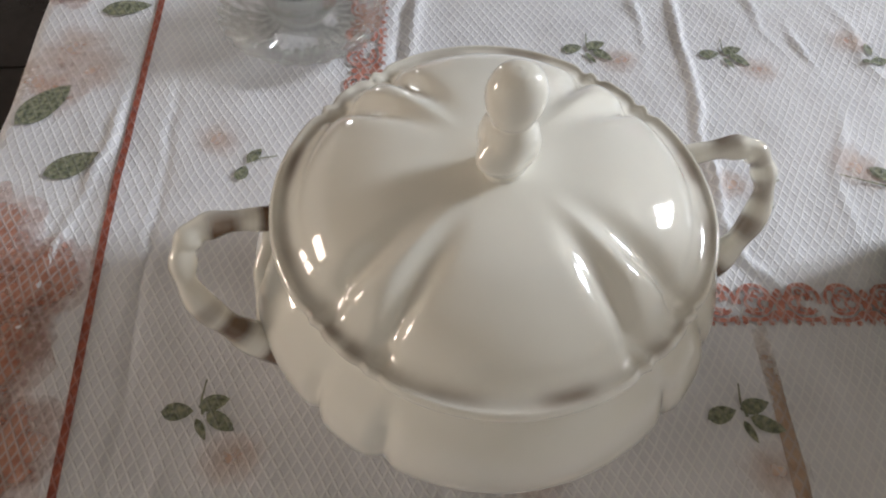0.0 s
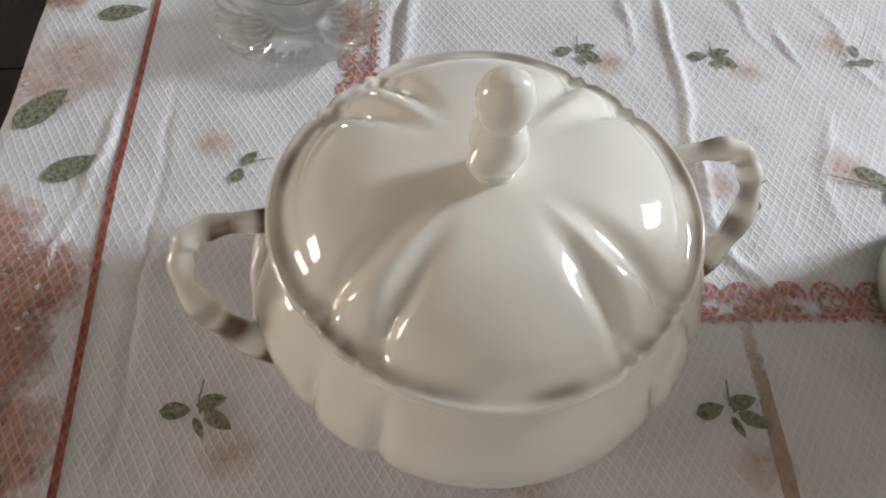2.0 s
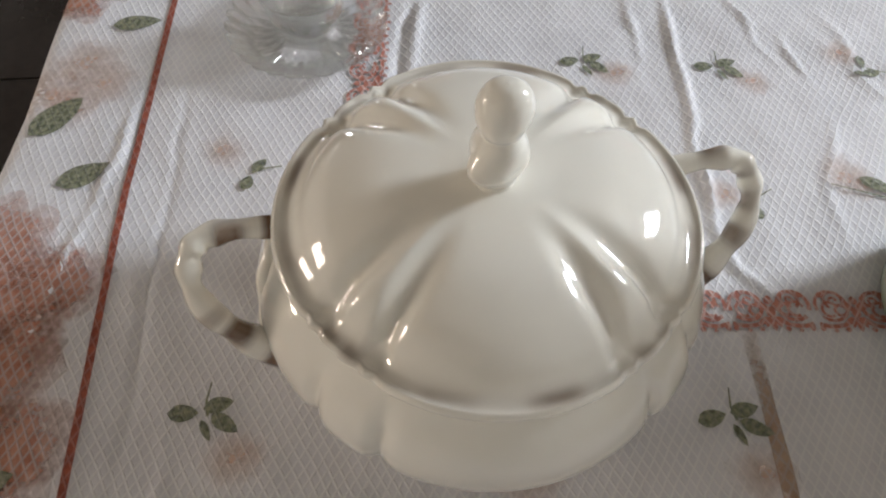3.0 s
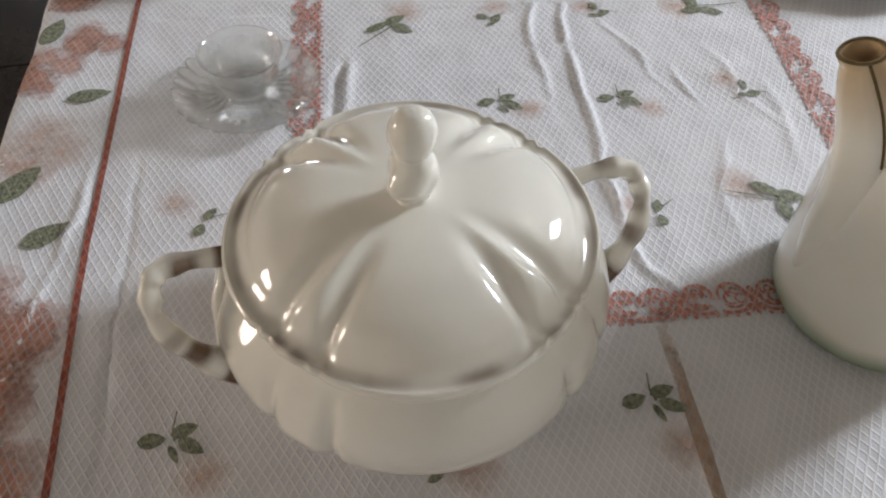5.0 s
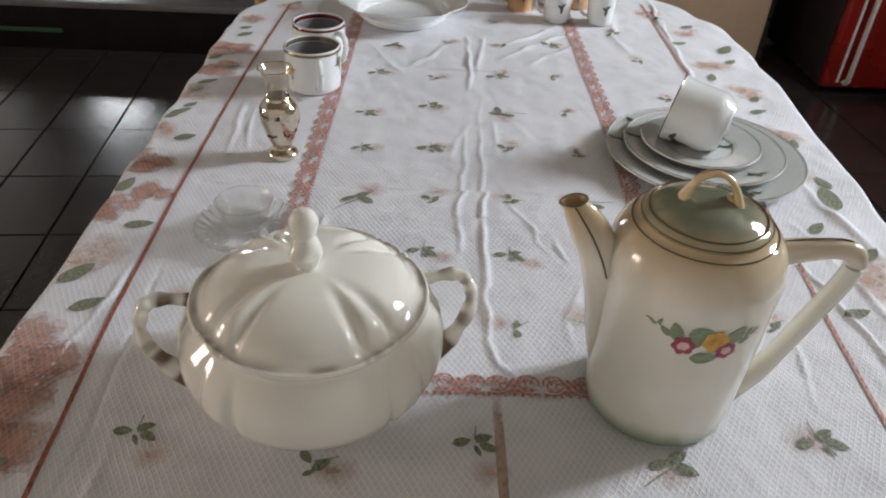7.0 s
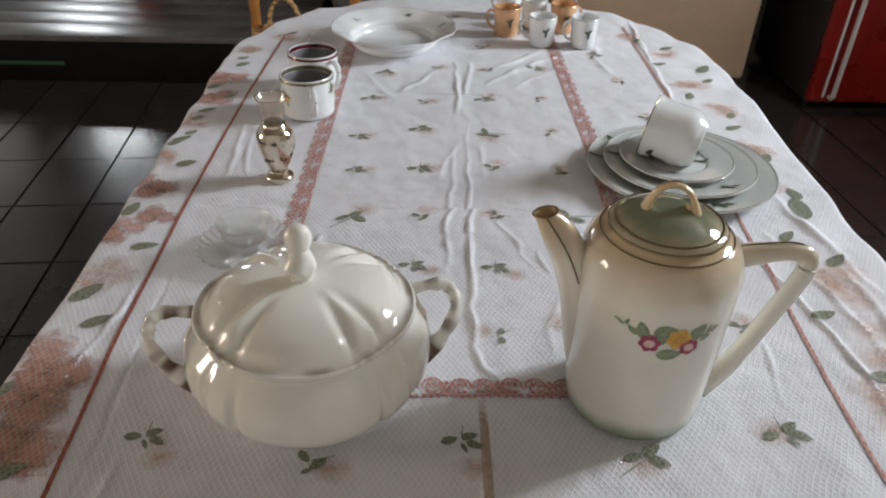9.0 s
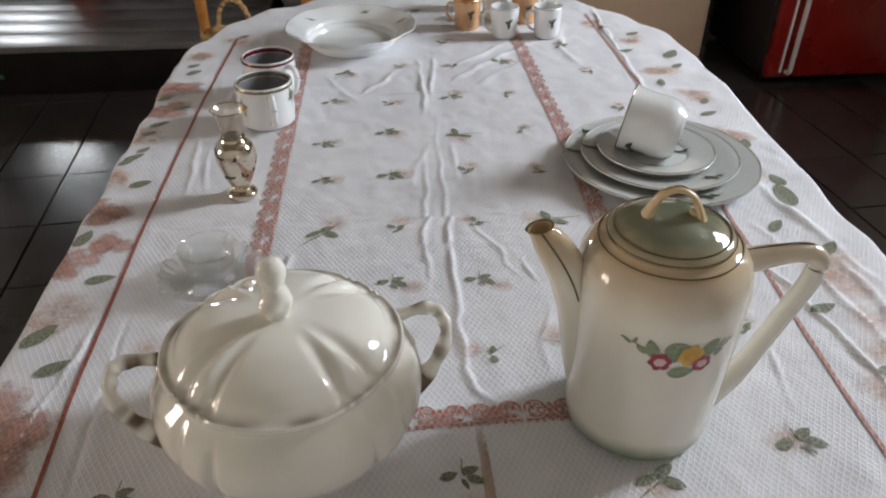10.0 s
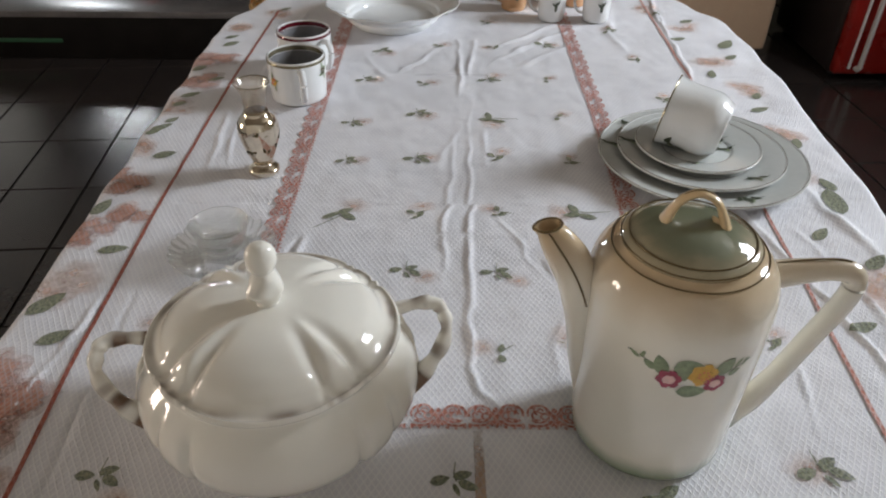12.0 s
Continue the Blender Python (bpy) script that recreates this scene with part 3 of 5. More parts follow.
def cloth_sheet():
    step = 0.0025
    xs, ys = np.arange(CX - RAD - 0.19, CX + RAD + 0.19, step), np.arange(-0.62, 1.62, step)
    gx, gy = np.meshgrid(xs, ys)
    co = cloth_point(gx.ravel(), gy.ravel())
    ny_, nx_ = gx.shape
    idx = np.arange(ny_ * nx_).reshape(ny_, nx_)
    quads = np.stack([idx[:-1, :-1], idx[:-1, 1:], idx[1:, 1:], idx[1:, :-1]], -1).reshape(-1, 4)
    # rounded corners, so that the hanging corners do not reach the floor
    keep = ((np.hypot(np.maximum(np.abs(gx - CX) - 0.42, 0), np.maximum(np.abs(gy - 0.5) - 0.90, 0)) < 0.235).ravel())[quads].all(1)
    quads = quads[keep]
    me = bpy.data.meshes.new("tablecloth")
    me.vertices.add(len(co))
    me.vertices.foreach_set("co", co.ravel())
    me.loops.add(quads.size)
    me.loops.foreach_set("vertex_index", quads.ravel())
    me.polygons.add(len(quads))
    me.polygons.foreach_set("loop_start", np.arange(0, quads.size, 4))
    me.update(calc_edges=True)
    uv = me.uv_layers.new(name="sheet")
    flat = np.stack([gx.ravel(), gy.ravel()], -1)[quads.ravel()]
    uv.data.foreach_set("uv", flat.ravel().astype(np.float32))
    me.materials.append(CLOTH)
    bm = bmesh.new()
    bm.from_mesh(me)
    bmesh.ops.delete(bm, geom=[v for v in bm.verts if not v.link_faces], context="VERTS")
    bm.to_mesh(me)
    bm.free()
    me.polygons.foreach_set("use_smooth", np.ones(len(me.polygons), bool))
    return new("tablecloth", me)


cloth = tagged(cloth_sheet(), "white diamond-woven tablecloth printed with roses, creased, over the table", "tablecloth")
INK = 0.0006


def on_cloth(u, v):
    return Vector(cloth_point(u, v, INK)[0])


def on_cloth_high(u, v):
    return Vector(cloth_point(u, v, INK * 2)[0])


def print_part(name, mat, place, *args):
    bm = bmesh.new()
    la = ink_layers(bm)
    ink_patch(bm, place, *args, 0, la)
    return part(name, bm, mat, cloth)


def sprig(x, y, size=0.03, turn=0.0, style=0, blush=(0.5, -0.4)):
    """A printed sprig: three or four leaves on a stalk beside a faded peach bloom."""
    rnd = random.Random(int((x * 977 + y * 3571) * 100))
    c, s = math.cos(turn), math.sin(turn)

    def at(a, b):
        return x + size * (a * c - b * s), y + size * (a * s + b * c)

    bx, by = at(*blush)
    print_part("printed_bloom", BLUSH, on_cloth, bx, by, size * 1.25, size * 1.0, turn + rnd.uniform(-0.5, 0.5), "blob", 8, 6)
    if style == 0:
        leaves = ((-0.42, 0.0, 0.52, 0.30, 0.15), (0.16, 0.14, 0.52, 0.28, 0.35), (0.30, -0.18, 0.58, 0.26, -0.6), (0.0, -0.30, 0.42, 0.14, -1.1))
        stalk = (at(0.0, -0.05), at(-0.06, 0.2), at(-0.02, 0.55))
    elif style == 1:
        leaves = ((0.15, 0.25, 0.62, 0.30, 0.6), (-0.30, 0.05, 0.70, 0.26, 0.35), (0.28, -0.12, 0.6, 0.30, -0.7))
        stalk = (at(0.05, 0.0), at(-0.4, -0.28), at(-0.85, -0.62))
    elif style == 2:
        leaves = ((-0.18, 0.15, 0.48, 0.24, -0.9), (0.18, -0.10, 0.52, 0.26, 0.7), (-0.1, -0.3, 0.34, 0.14, 0.2))
        stalk = (at(0.0, 0.0), at(0.25, 0.05), at(0.6, 0.1))
    else:
        leaves = ((0.10, 0.10, 0.46, 0.26, 0.9), (-0.12, -0.38, 0.42, 0.30, 1.3))
        stalk = (at(-0.05, -0.1), at(0.25, 0.02), at(0.62, 0.08))
    for a, b, ln, wd, tn in leaves:
        px, py = at(a, b)
        print_part("printed_leaf", GREEN, on_cloth_high, px, py, size * ln, size * wd, turn + tn + rnd.uniform(-0.15, 0.15), "leaf", 6, 4)
    bm = bmesh.new()
    ink_line(bm, on_cloth_high, stalk, size * 0.055, 0, ink_layers(bm), True)
    part("printed_stalk", bm, GREEN, cloth)


for x, y, size, turn, style, blush in (
    (-0.132, 0.370, 0.036, 0.1, 1, (0.45, 0.55)), (-0.043, 0.375, 0.028, 0.3, 2, (0.4, 0.45)), (0.057, 0.380, 0.028, -0.4, 2, (-0.5, 0.1)), (0.152, 0.380, 0.036, 2.6, 1, (0.5, 0.3)),
    (-0.137, 0.502, 0.026, 0.2, 0, (0.6, -0.1)), (-0.044, 0.509, 0.032, 0.0, 0, (0.5, 0.1)), (0.060, 0.516, 0.030, 0.2, 2, (0.4, 0.4)), (0.160, 0.505, 0.028, -0.5, 2, (-0.3, 0.4)),
    (-0.141, 0.612, 0.028, 0.0, 0, (0.5, 0.2)), (-0.046, 0.646, 0.032, 0.3, 0, (0.3, -0.4)), (0.061, 0.630, 0.036, 2.5, 1, (-0.3, 0.4)), (0.160, 0.640, 0.026, 0.0, 3, (0.3, 0.3)),
    (-0.135, 0.769, 0.030, 0.4, 0, (0.4, -0.3)), (-0.043, 0.753, 0.030, 0.0, 2, (0.5, 0.2)), (0.065, 0.773, 0.032, 0.2, 0, (0.4, 0.4)), (0.156, 0.775, 0.026, 0.3, 3, (0.4, 0.1)),
    (-0.117, 0.891, 0.032, 0.3, 1, (0.2, -0.4)), (-0.020, 0.918, 0.028, 0.0, 2, (0.4, 0.3)), (0.078, 0.915, 0.028, 0.5, 2, (-0.4, 0.2)), (0.173, 0.927, 0.032, -0.2, 0, (0.4, 0.2)),
    (-0.02, 1.09, 0.03, 0.2, 0, (0.4, 0.2)), (0.07, 1.04, 0.028, 0.0, 2, (0.4, 0.2)), (0.02, 1.25, 0.03, 0.0, 0, (0.4, 0.2)),
    (-0.049, 0.266, 0.029, 0.0, 0, (0.65, -0.35)), (0.048, 0.263, 0.029, 0.0, 0, (0.7, -0.45)), (0.155, 0.263, 0.027, -0.5, 2, (-0.75, 0.25)),
    (0.043, 0.144, 0.026, 0.4, 3, (-0.5, 0.4)), (0.133, 0.146, 0.036, -0.9, 1, (-0.75, -0.2)), (-0.273, 0.164, 0.028, 0.0, 3, (-0.75, 0.55)),
    (-0.277, 0.004, 0.031, 0.0, 0, (0.55, -0.75)), (0.0, 0.001, 0.031, 0.0, 0, (0.25, -0.95)), (0.292, 0.013, 0.036, 0.2, 0, (-0.3, 0.1)), (-0.131, -0.022, 0.034, 0.1, 2, (0.5, -0.3)), (0.158, -0.018, 0.034, 0.0, 1, (-0.2, -0.2)),
    (0.302, 0.16, 0.030, 0.2, 2, (0.3, 0.3)), (0.30, 0.30, 0.030, 0.2, 0, (0.3, 0.3)), (-0.28, 0.62, 0.028, 0.2, 2, (0.3, 0.3)), (-0.13, -0.20, 0.034, 0, 0, (0.4, -0.6)), (0.10, -0.22, 0.034, 0, 0, (0.4, -0.6)),
    (0.33, 0.70, 0.028, 0.3, 2, (0.3, 0.4)), (0.32, 0.86, 0.028, 0.8, 2, (0.3, 0.4)), (0.30, 1.0, 0.028, 0.8, 0, (0.3, 0.4)),
):
    sprig(x, y, size, turn, style, blush)


def rose(x, y, size=0.06, leaves=((0.0, -0.6, 0.5, 0.5),), strong=True):
    """A large faded rose of the border band, with its leaves."""
    rnd = random.Random(int((x * 577 + y * 2571) * 100))
    for i in range(4):
        a = rnd.uniform(0, 6.28)
        print_part("printed_petals", PEACH if strong else BLUSH, lambda u, v: Vector(cloth_point(u, v, INK * (0.7 + 0.2 * i))[0]), x + size * 0.30 * math.cos(a), y + size * 0.34 * math.sin(a), size * rnd.uniform(0.75, 1.2), size * rnd.uniform(0.6, 0.95), rnd.uniform(0, 3), "blob", 10, 8)
    for a, b, ln, tn in leaves:
        print_part("printed_leaf", GREEN, on_cloth_high, x + a * size, y + b * size, size * ln, size * ln * 0.48, tn, "leaf", 8, 5)


rose(-0.404, 0.240, 0.062, ((-0.10, -0.52, 0.72, 0.9), (0.40, -1.30, 0.56, 0.5)), False)
rose(-0.392, 0.098, 0.075, (), True)
rose(-0.405, 0.050, 0.06, ((-0.35, 0.1, 0.5, 1.2),), True)
rose(-0.378, 0.008, 0.07, (), True)
rose(-0.39, -0.09, 0.07, ((0.1, 0.8, 0.5, 0.4),), True)
rose(-0.382, 0.362, 0.046, (), True)
rose(-0.415, 0.335, 0.05, ((-0.1, 1.0, 0.75, 1.2),), True)
rose(-0.416, 0.448, 0.055, ((0.55, 1.25, 0.6, 0.3),), True)
rose(-0.425, 0.53, 0.04, ((0.2, 1.1, 0.6, 0.8),), False)
rose(-0.41, 0.66, 0.05, ((0.0, 0.2, 0.5, 0.5), (0.1, -0.9, 0.5, 1.0)), False)
rose(-0.405, 0.76, 0.055, ((0.5, 0.1, 0.5, 0.5),), True)
rose(-0.405, 0.85, 0.06, ((-0.2, -0.7, 0.5, 0.7),), True)
rose(-0.385, 0.99, 0.055, ((-0.2, -0.7, 0.5, 0.7),), False)
rose(-0.34, 1.08, 0.05, ((0.3, 0.6, 0.5, 0.7),), False)
rose(0.455, 0.235, 0.07, ((0.1, 0.7, 0.5, 0.7),), False)
rose(0.44, 0.13, 0.075, ((-0.3, -0.6, 0.4, 0.2),), False)
rose(0.415, 0.045, 0.06, (), False)
rose(0.44, 0.47, 0.055, ((0.55, -1.10, 1.05, 1.5), (0.7, -0.4, 0.6, 1.8)), False)
rose(0.475, 0.60, 0.055, ((0.1, -0.8, 0.6, 1.2),), False)
rose(0.465, 0.74, 0.055, ((0.3, -0.4, 0.5, 1.0),), False)
rose(0.455, 0.87, 0.06, ((0.6, 0.1, 0.5, 0.7), (0.75, 1.1, 0.75, 0.9)), False)
rose(0.445, 1.03, 0.055, ((0.3, 0.5, 0.6, 0.5),), False)
rose(0.40, 1.13, 0.05, ((0.2, -0.7, 0.5, 0.5),), False)
for x, y, tn in ((-0.375, 0.30, 0.2), (-0.41, 0.59, 0.9), (-0.40, 0.70, 0.6), (-0.39, 0.92, 0.8), (0.425, 0.34, 0.8), (0.47, 0.67, 0.4), (0.435, 0.80, 1.3), (0.42, 0.96, 0.4), (0.40, 0.18, 0.3)):
    bm = bmesh.new()
    ink_patch(bm, on_cloth_high, x, y, 0.034, 0.014, tn, "leaf", 8, 5, 0, ink_layers(bm))
    part("printed_leaf", bm, GREEN, cloth)


def run_of(a, b, n):
    return [(a[0] + (b[0] - a[0]) * i / n, a[1] + (b[1] - a[1]) * i / n) for i in range(n + 1)]


def red_line(pts, width=0.0044, ink=LINE):
    bm = bmesh.new()
    la = ink_layers(bm)
    ink_line(bm, on_cloth_high, pts, width, 0, la)
    return part("printed_red_line", bm, ink, cloth)


LEFT_RUN = ((-0.338, -0.085), (-0.342, -0.01), (-0.346, 0.06), (-0.350, 0.15), (-0.352, 0.27), (-0.354, 0.45), (-0.350, 0.80), (-0.338, 1.10))
RIGHT_RUN = ((0.355, -0.085), (0.358, 0.05), (0.363, 0.14), (0.371, 0.25), (0.392, 0.70), (0.40, 1.20))
for run, width, ink in ((LEFT_RUN, 0.0044, LINE), (RIGHT_RUN, 0.0040, LACE)):
    red_line([p for a, b in zip(run, run[1:]) for p in run_of(a, b, 60)[:-1]] + [run[-1]], width, ink)
red_line(run_of((-0.338, -0.085), (0.355, -0.085), 230))


def lace(origin, along, length, name="lace_border"):
    """A printed lace edging: paired scrolls, rings and picots, repeated along a line."""
    bm = bmesh.new()
    la = ink_layers(bm)
    ax, ay = along
    px, py = -ay, ax
    unit = 0.0500
    rnd = random.Random(int(origin[0] * 1000))

    def at(u, v):
        return origin[0] + ax * u + px * v + 0.0, origin[1] + ay * u + py * v

    def curl(u, v, r, a0, a1, w, squash=1.0):
        n = 14
        ink_line(bm, on_cloth_high, [at(u + r * math.cos(a0 + (a1 - a0) * i / n), v + squash * r * math.sin(a0 + (a1 - a0) * i / n)) for i in range(n + 1)], w, 0, la)

    for i in range(round(length / unit)):
        o = i * unit + unit / 2 + rnd.uniform(-0.0006, 0.0006)
        for m in (-1, 1):
            w = rnd.uniform(0.9, 1.15)
            curl(o + m * 0.0138, 0.0022, 0.0096, math.pi / 2 - m * 1.9, math.pi / 2 + m * 3.9, 0.0022 * w, 0.98)
            curl(o + m * 0.0120, 0.0058, 0.0056, math.pi / 2 - m * 2.6, math.pi / 2 + m * 2.4, 0.0020 * w)
            curl(o + m * 0.0150, 0.0000, 0.0046, 0.3, 5.2, 0.0019 * w)
            curl(o + m * 0.0085, -0.0006, 0.0034, 0.3, 5.6, 0.0021 * w)
            curl(o + m * 0.0120, 0.0055, 0.0022, 0, 5.0, 0.0016)
            ink_line(bm, on_cloth_high, [at(o + m * (0.003 + 0.0205 * k / 8), -0.0075 - 0.0035 * math.sin(k / 8 * 2.6)) for k in range(9)], 0.0026, 0, la)
            for u, v, size in ((0.0076, -0.0128, 0.0036), (0.0150, -0.0136, 0.0026), (0.0222, -0.0122, 0.0036), (0.0190, 0.0085, 0.0024)):
                bx, by = at(o + m * u, v)
                ink_patch(bm, on_cloth_high, bx, by, size, size * 0.9, 0, "blob", 5, 3, 0, la)
            for k, turn in ((0.0026, 0.45), (0.0054, 0.95)):
                bx, by = at(o + m * k, -0.0090 + k * 0.3)
                ink_patch(bm, on_cloth_high, bx, by, 0.0085, 0.0030, math.atan2(ay, ax) - 1.57 + m * turn, "leaf", 5, 3, 0, la)
            bx, by = at(o + m * 0.0036, 0.0020)
            ink_patch(bm, on_cloth_high, bx, by, 0.0070, 0.0044, math.atan2(ay, ax) + 1.57 - m * 0.5, "leaf", 5, 3, 0, la)
        for v, ln, wd in ((-0.0100, 0.0088, 0.0034), (-0.0018, 0.0075, 0.0052), (0.0058, 0.0062, 0.0050)):
            bx, by = at(o, v)
            ink_patch(bm, on_cloth_high, bx, by, ln, wd, math.atan2(ay, ax) + 1.57, "leaf", 5, 3, 0, la)
    return part(name, bm, LACE, cloth, "brick-red printed lace edging")


lace((-0.208, 0.065), (0.012, 1.0), 1.12)
lace((0.222, 1.185), (0.0, -1.0), 0.55)
lace((0.222, 0.635), (-0.03, -1.0), 0.56)
lace((-0.19, 0.066), (1.0, 0.0), 0.40)
bm = bmesh.new()
la = ink_layers(bm)
ink_patch(bm, on_cloth, 0.0185, -0.030, 0.17, 0.0085, 1.57, "bar", 40, 3, 0, la)
part("tan_stain", bm, STAIN, cloth)

# ---- soup tureen ----
NOTCH = (35, 54, 126, 145, 215, 234, 306, 325)


def lobes(a, offset):
    """0 within a lobe, 1 in the groove between two; and 1 on the four narrow lobes. Angles count from the front."""
    d = (math.degrees(a) + 90 - offset) % 360
    near = min(min(abs(d - n), 360 - abs(d - n)) for n in NOTCH)
    narrow = any(NOTCH[i] < d < NOTCH[i + 1] for i in (0, 2, 4, 6))
    return near, narrow


def spray(profile, n=5):
    pts = spline([(r, 0, z) for r, z in profile], n)
    return [(max(p.x, 0.0), p.z) for p in pts]


def brush_on(bm, tones):
    """Stores how much brown is brushed on each vertex."""
    uv = bm.loops.layers.uv.new("brush")
    for f in bm.faces:
        for loop in f.loops:
            loop[uv].uv = (min(1.0, 1.5 * tones[loop.vert.index]), 0.0)


def tureen():
    root = thing("soup_tureen", "ivory glazed lidded soup tureen with lobed sides and twig handles", "tureen", -0.1378, 0.0560, TABLE_Z + 0.0012, 0)
    yaw = 8.0

    def bowl_shape(a, r, z, t):
        near, narrow = lobes(a, yaw)
        belly = max(0.0, min(1.0, (r - 0.066) / 0.02)) * max(0.0, min(1.0, (0.098 - z) / 0.02))
        g = math.exp(-(near / 2.3) ** 2)
        d = (math.degrees(a) + 90 - yaw) % 90
        wide = 0.0 if narrow else max(0.0, math.cos(math.radians(((d + 36) % 90 - 36) * 2.57)))
        return r * (1 + belly * (0.018 * wide - 0.030 * g + (0.010 if narrow else 0.0) * (1 - g))), z

    outer = spray([(0.0, 0.006), (0.052, 0.005), (0.0605, 0.0), (0.0645, 0.002), (0.0625, 0.009), (0.066, 0.015), (0.084, 0.026), (0.0985, 0.040), (0.1048, 0.054), (0.1052, 0.068), (0.1005, 0.082), (0.0930, 0.092), (0.0880, 0.098), (0.0880, 0.103), (0.0868, 0.1060)], 5)
    inner = [(0.084, 0.1055), (0.082, 0.098), (0.087, 0.08), (0.088, 0.055), (0.07, 0.03), (0.0, 0.02)]
    part("bowl", lathe(outer + inner, 200, shape=bowl_shape), PORCELAIN, root, "", 60)

    def lid_shape(a, r, z, t):
        near, narrow = lobes(a, 1.0)
        k = min(1.0, max(0.0, (r - 0.022) / 0.055))
        fall = k * k * (3 - 2 * k)
        g = math.exp(-(near / (3.5 + 6 * (1 - k))) ** 2)
        rim = min(1.0, max(0.0, (r - 0.076) / 0.012))
        out = min(1.0, max(0.0, (r - 0.062) / 0.024))
        d = (math.degrees(a) + 90 - 1) % 90
        wide = 0.0 if narrow else max(0.0, math.cos(math.radians(((d + 36) % 90 - 36) * 2.57)))
        beads = (0.0013 * math.exp(-(near / 1.3) ** 2) - 0.0007 * math.exp(-((near - 2.8) / 1.3) ** 2)) * rim
        rr = r + out * (0.0018 * wide - 0.0014 * g - (0.0005 if narrow else 0.0) * (1 - g)) + beads
        zz = z + fall * (1 - 0.85 * rim) * (-0.0056 * g + (0.0018 if narrow else 0.0013 * max(0, wide)) * (1 - g)) + beads
        return rr, zz

    prof = spray([(0.004, 0.1392), (0.012, 0.1374), (0.022, 0.1362), (0.034, 0.1352), (0.047, 0.1330), (0.058, 0.1294), (0.0690, 0.1242), (0.0765, 0.1178), (0.0805, 0.1126), (0.0834, 0.1098), (0.0860, 0.1086), (0.0886, 0.1086), (0.0906, 0.1096), (0.0922, 0.1081), (0.0924, 0.1063), (0.0908, 0.1046), (0.0874, 0.1042)], 5)
    bm = lathe(prof + [(0.079, 0.1075), (0.073, 0.113), (0.05, 0.124), (0.004, 0.131)], 280, shape=lid_shape)
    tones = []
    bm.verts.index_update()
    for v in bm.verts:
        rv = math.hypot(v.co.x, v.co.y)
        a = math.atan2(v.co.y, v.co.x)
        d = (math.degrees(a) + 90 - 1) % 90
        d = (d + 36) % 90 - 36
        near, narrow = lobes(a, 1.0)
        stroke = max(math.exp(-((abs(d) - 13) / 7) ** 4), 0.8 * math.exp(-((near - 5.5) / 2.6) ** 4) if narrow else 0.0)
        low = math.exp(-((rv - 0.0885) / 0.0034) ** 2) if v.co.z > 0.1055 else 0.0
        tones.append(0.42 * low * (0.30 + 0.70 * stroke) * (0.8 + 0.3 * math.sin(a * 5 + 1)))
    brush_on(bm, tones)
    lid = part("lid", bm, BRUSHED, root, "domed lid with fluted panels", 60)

    def bud(a, r, z, t):
        low = max(0, 1 - abs(z - 0.150) / 0.013)
        leaf = math.exp(-(((math.degrees(a) - 222 + 180) % 360 - 180) / 32) ** 2) * math.exp(-((z - 0.1515) / 0.0060) ** 2)
        return r * (1 + 0.16 * math.sin(3 * a + 0.9) * low + 0.05 * math.sin(2 * a + t * 9) + 0.45 * leaf), z

    knob = lathe(spray([(0.0, 0.1345), (0.0092, 0.1352), (0.0078, 0.1385), (0.0090, 0.1425), (0.0108, 0.1480), (0.0112, 0.1545), (0.0104, 0.1610), (0.0088, 0.1652), (0.0084, 0.1672), (0.0094, 0.1696), (0.0106, 0.1745), (0.0104, 0.1800), (0.0082, 0.1856), (0.0046, 0.1888), (0.0, 0.1898)], 5), 56, shape=bud)
    part("knob", knob, PORCELAIN, lid, "bud-shaped knob", 60).location = (0, -0.004, 0)
    for side in (1, -1):
        pts = spline([(0.082 * side, 0.016, 0.0945), (0.096 * side, 0.016, 0.0990), (0.114 * side, 0.014, 0.1035), (0.1250 * side, 0.011, 0.1030), (0.1305 * side, 0.006, 0.0970), (0.1315 * side, -0.002, 0.0885), (0.1270 * side, -0.010, 0.0800), (0.1190 * side, -0.016, 0.0715), (0.107 * side, -0.021, 0.0590), (0.091 * side, -0.024, 0.0475)], 8)
        bm = tube(pts, lambda t: 0.0056 + 0.0009 * math.exp(-((t - 0.36) / 0.04) ** 2) + 0.0012 * math.exp(-((t - 0.66) / 0.05) ** 2) + 0.0005 * math.sin(t * 30) + 0.0004 * math.sin(t * 53 + 1) + 0.004 * max(0, t - 0.70) / 0.30 + 0.0018 * max(0, 0.12 - t) / 0.12, 14, None, 0.92)
        root_bar = spline([(0.0905 * side, 0.016, 0.0965), (0.0965 * side, 0.010, 0.0890), (0.1010 * side, 0.000, 0.0790), (0.1035 * side, -0.011, 0.0660), (0.1005 * side, -0.020, 0.0540)], 5)
        tube(root_bar, lambda t: 0.0046 + 0.0008 * math.sin(t * 17), 14, bm, 0.9)
        tones = []
        bm.verts.index_update()
        bands = ((7, 2.2, 0.9, 0.2), (16, 3.6, 0.8, 0.8), (50, 2.5, 0.35, 0.9), (57, 3.0, 0.7, 0.9), (67, 2.6, 0.9, 0.1)) if side < 0 else ((5, 2.2, 0.8, 0.3), (16, 3.2, 0.7, 0.8), (28, 3.0, 0.6, 0.7), (40, 4.0, 0.6, 0.8), (52, 3.5, 0.6, 0.8), (66, 4.0, 0.9, 0.2))
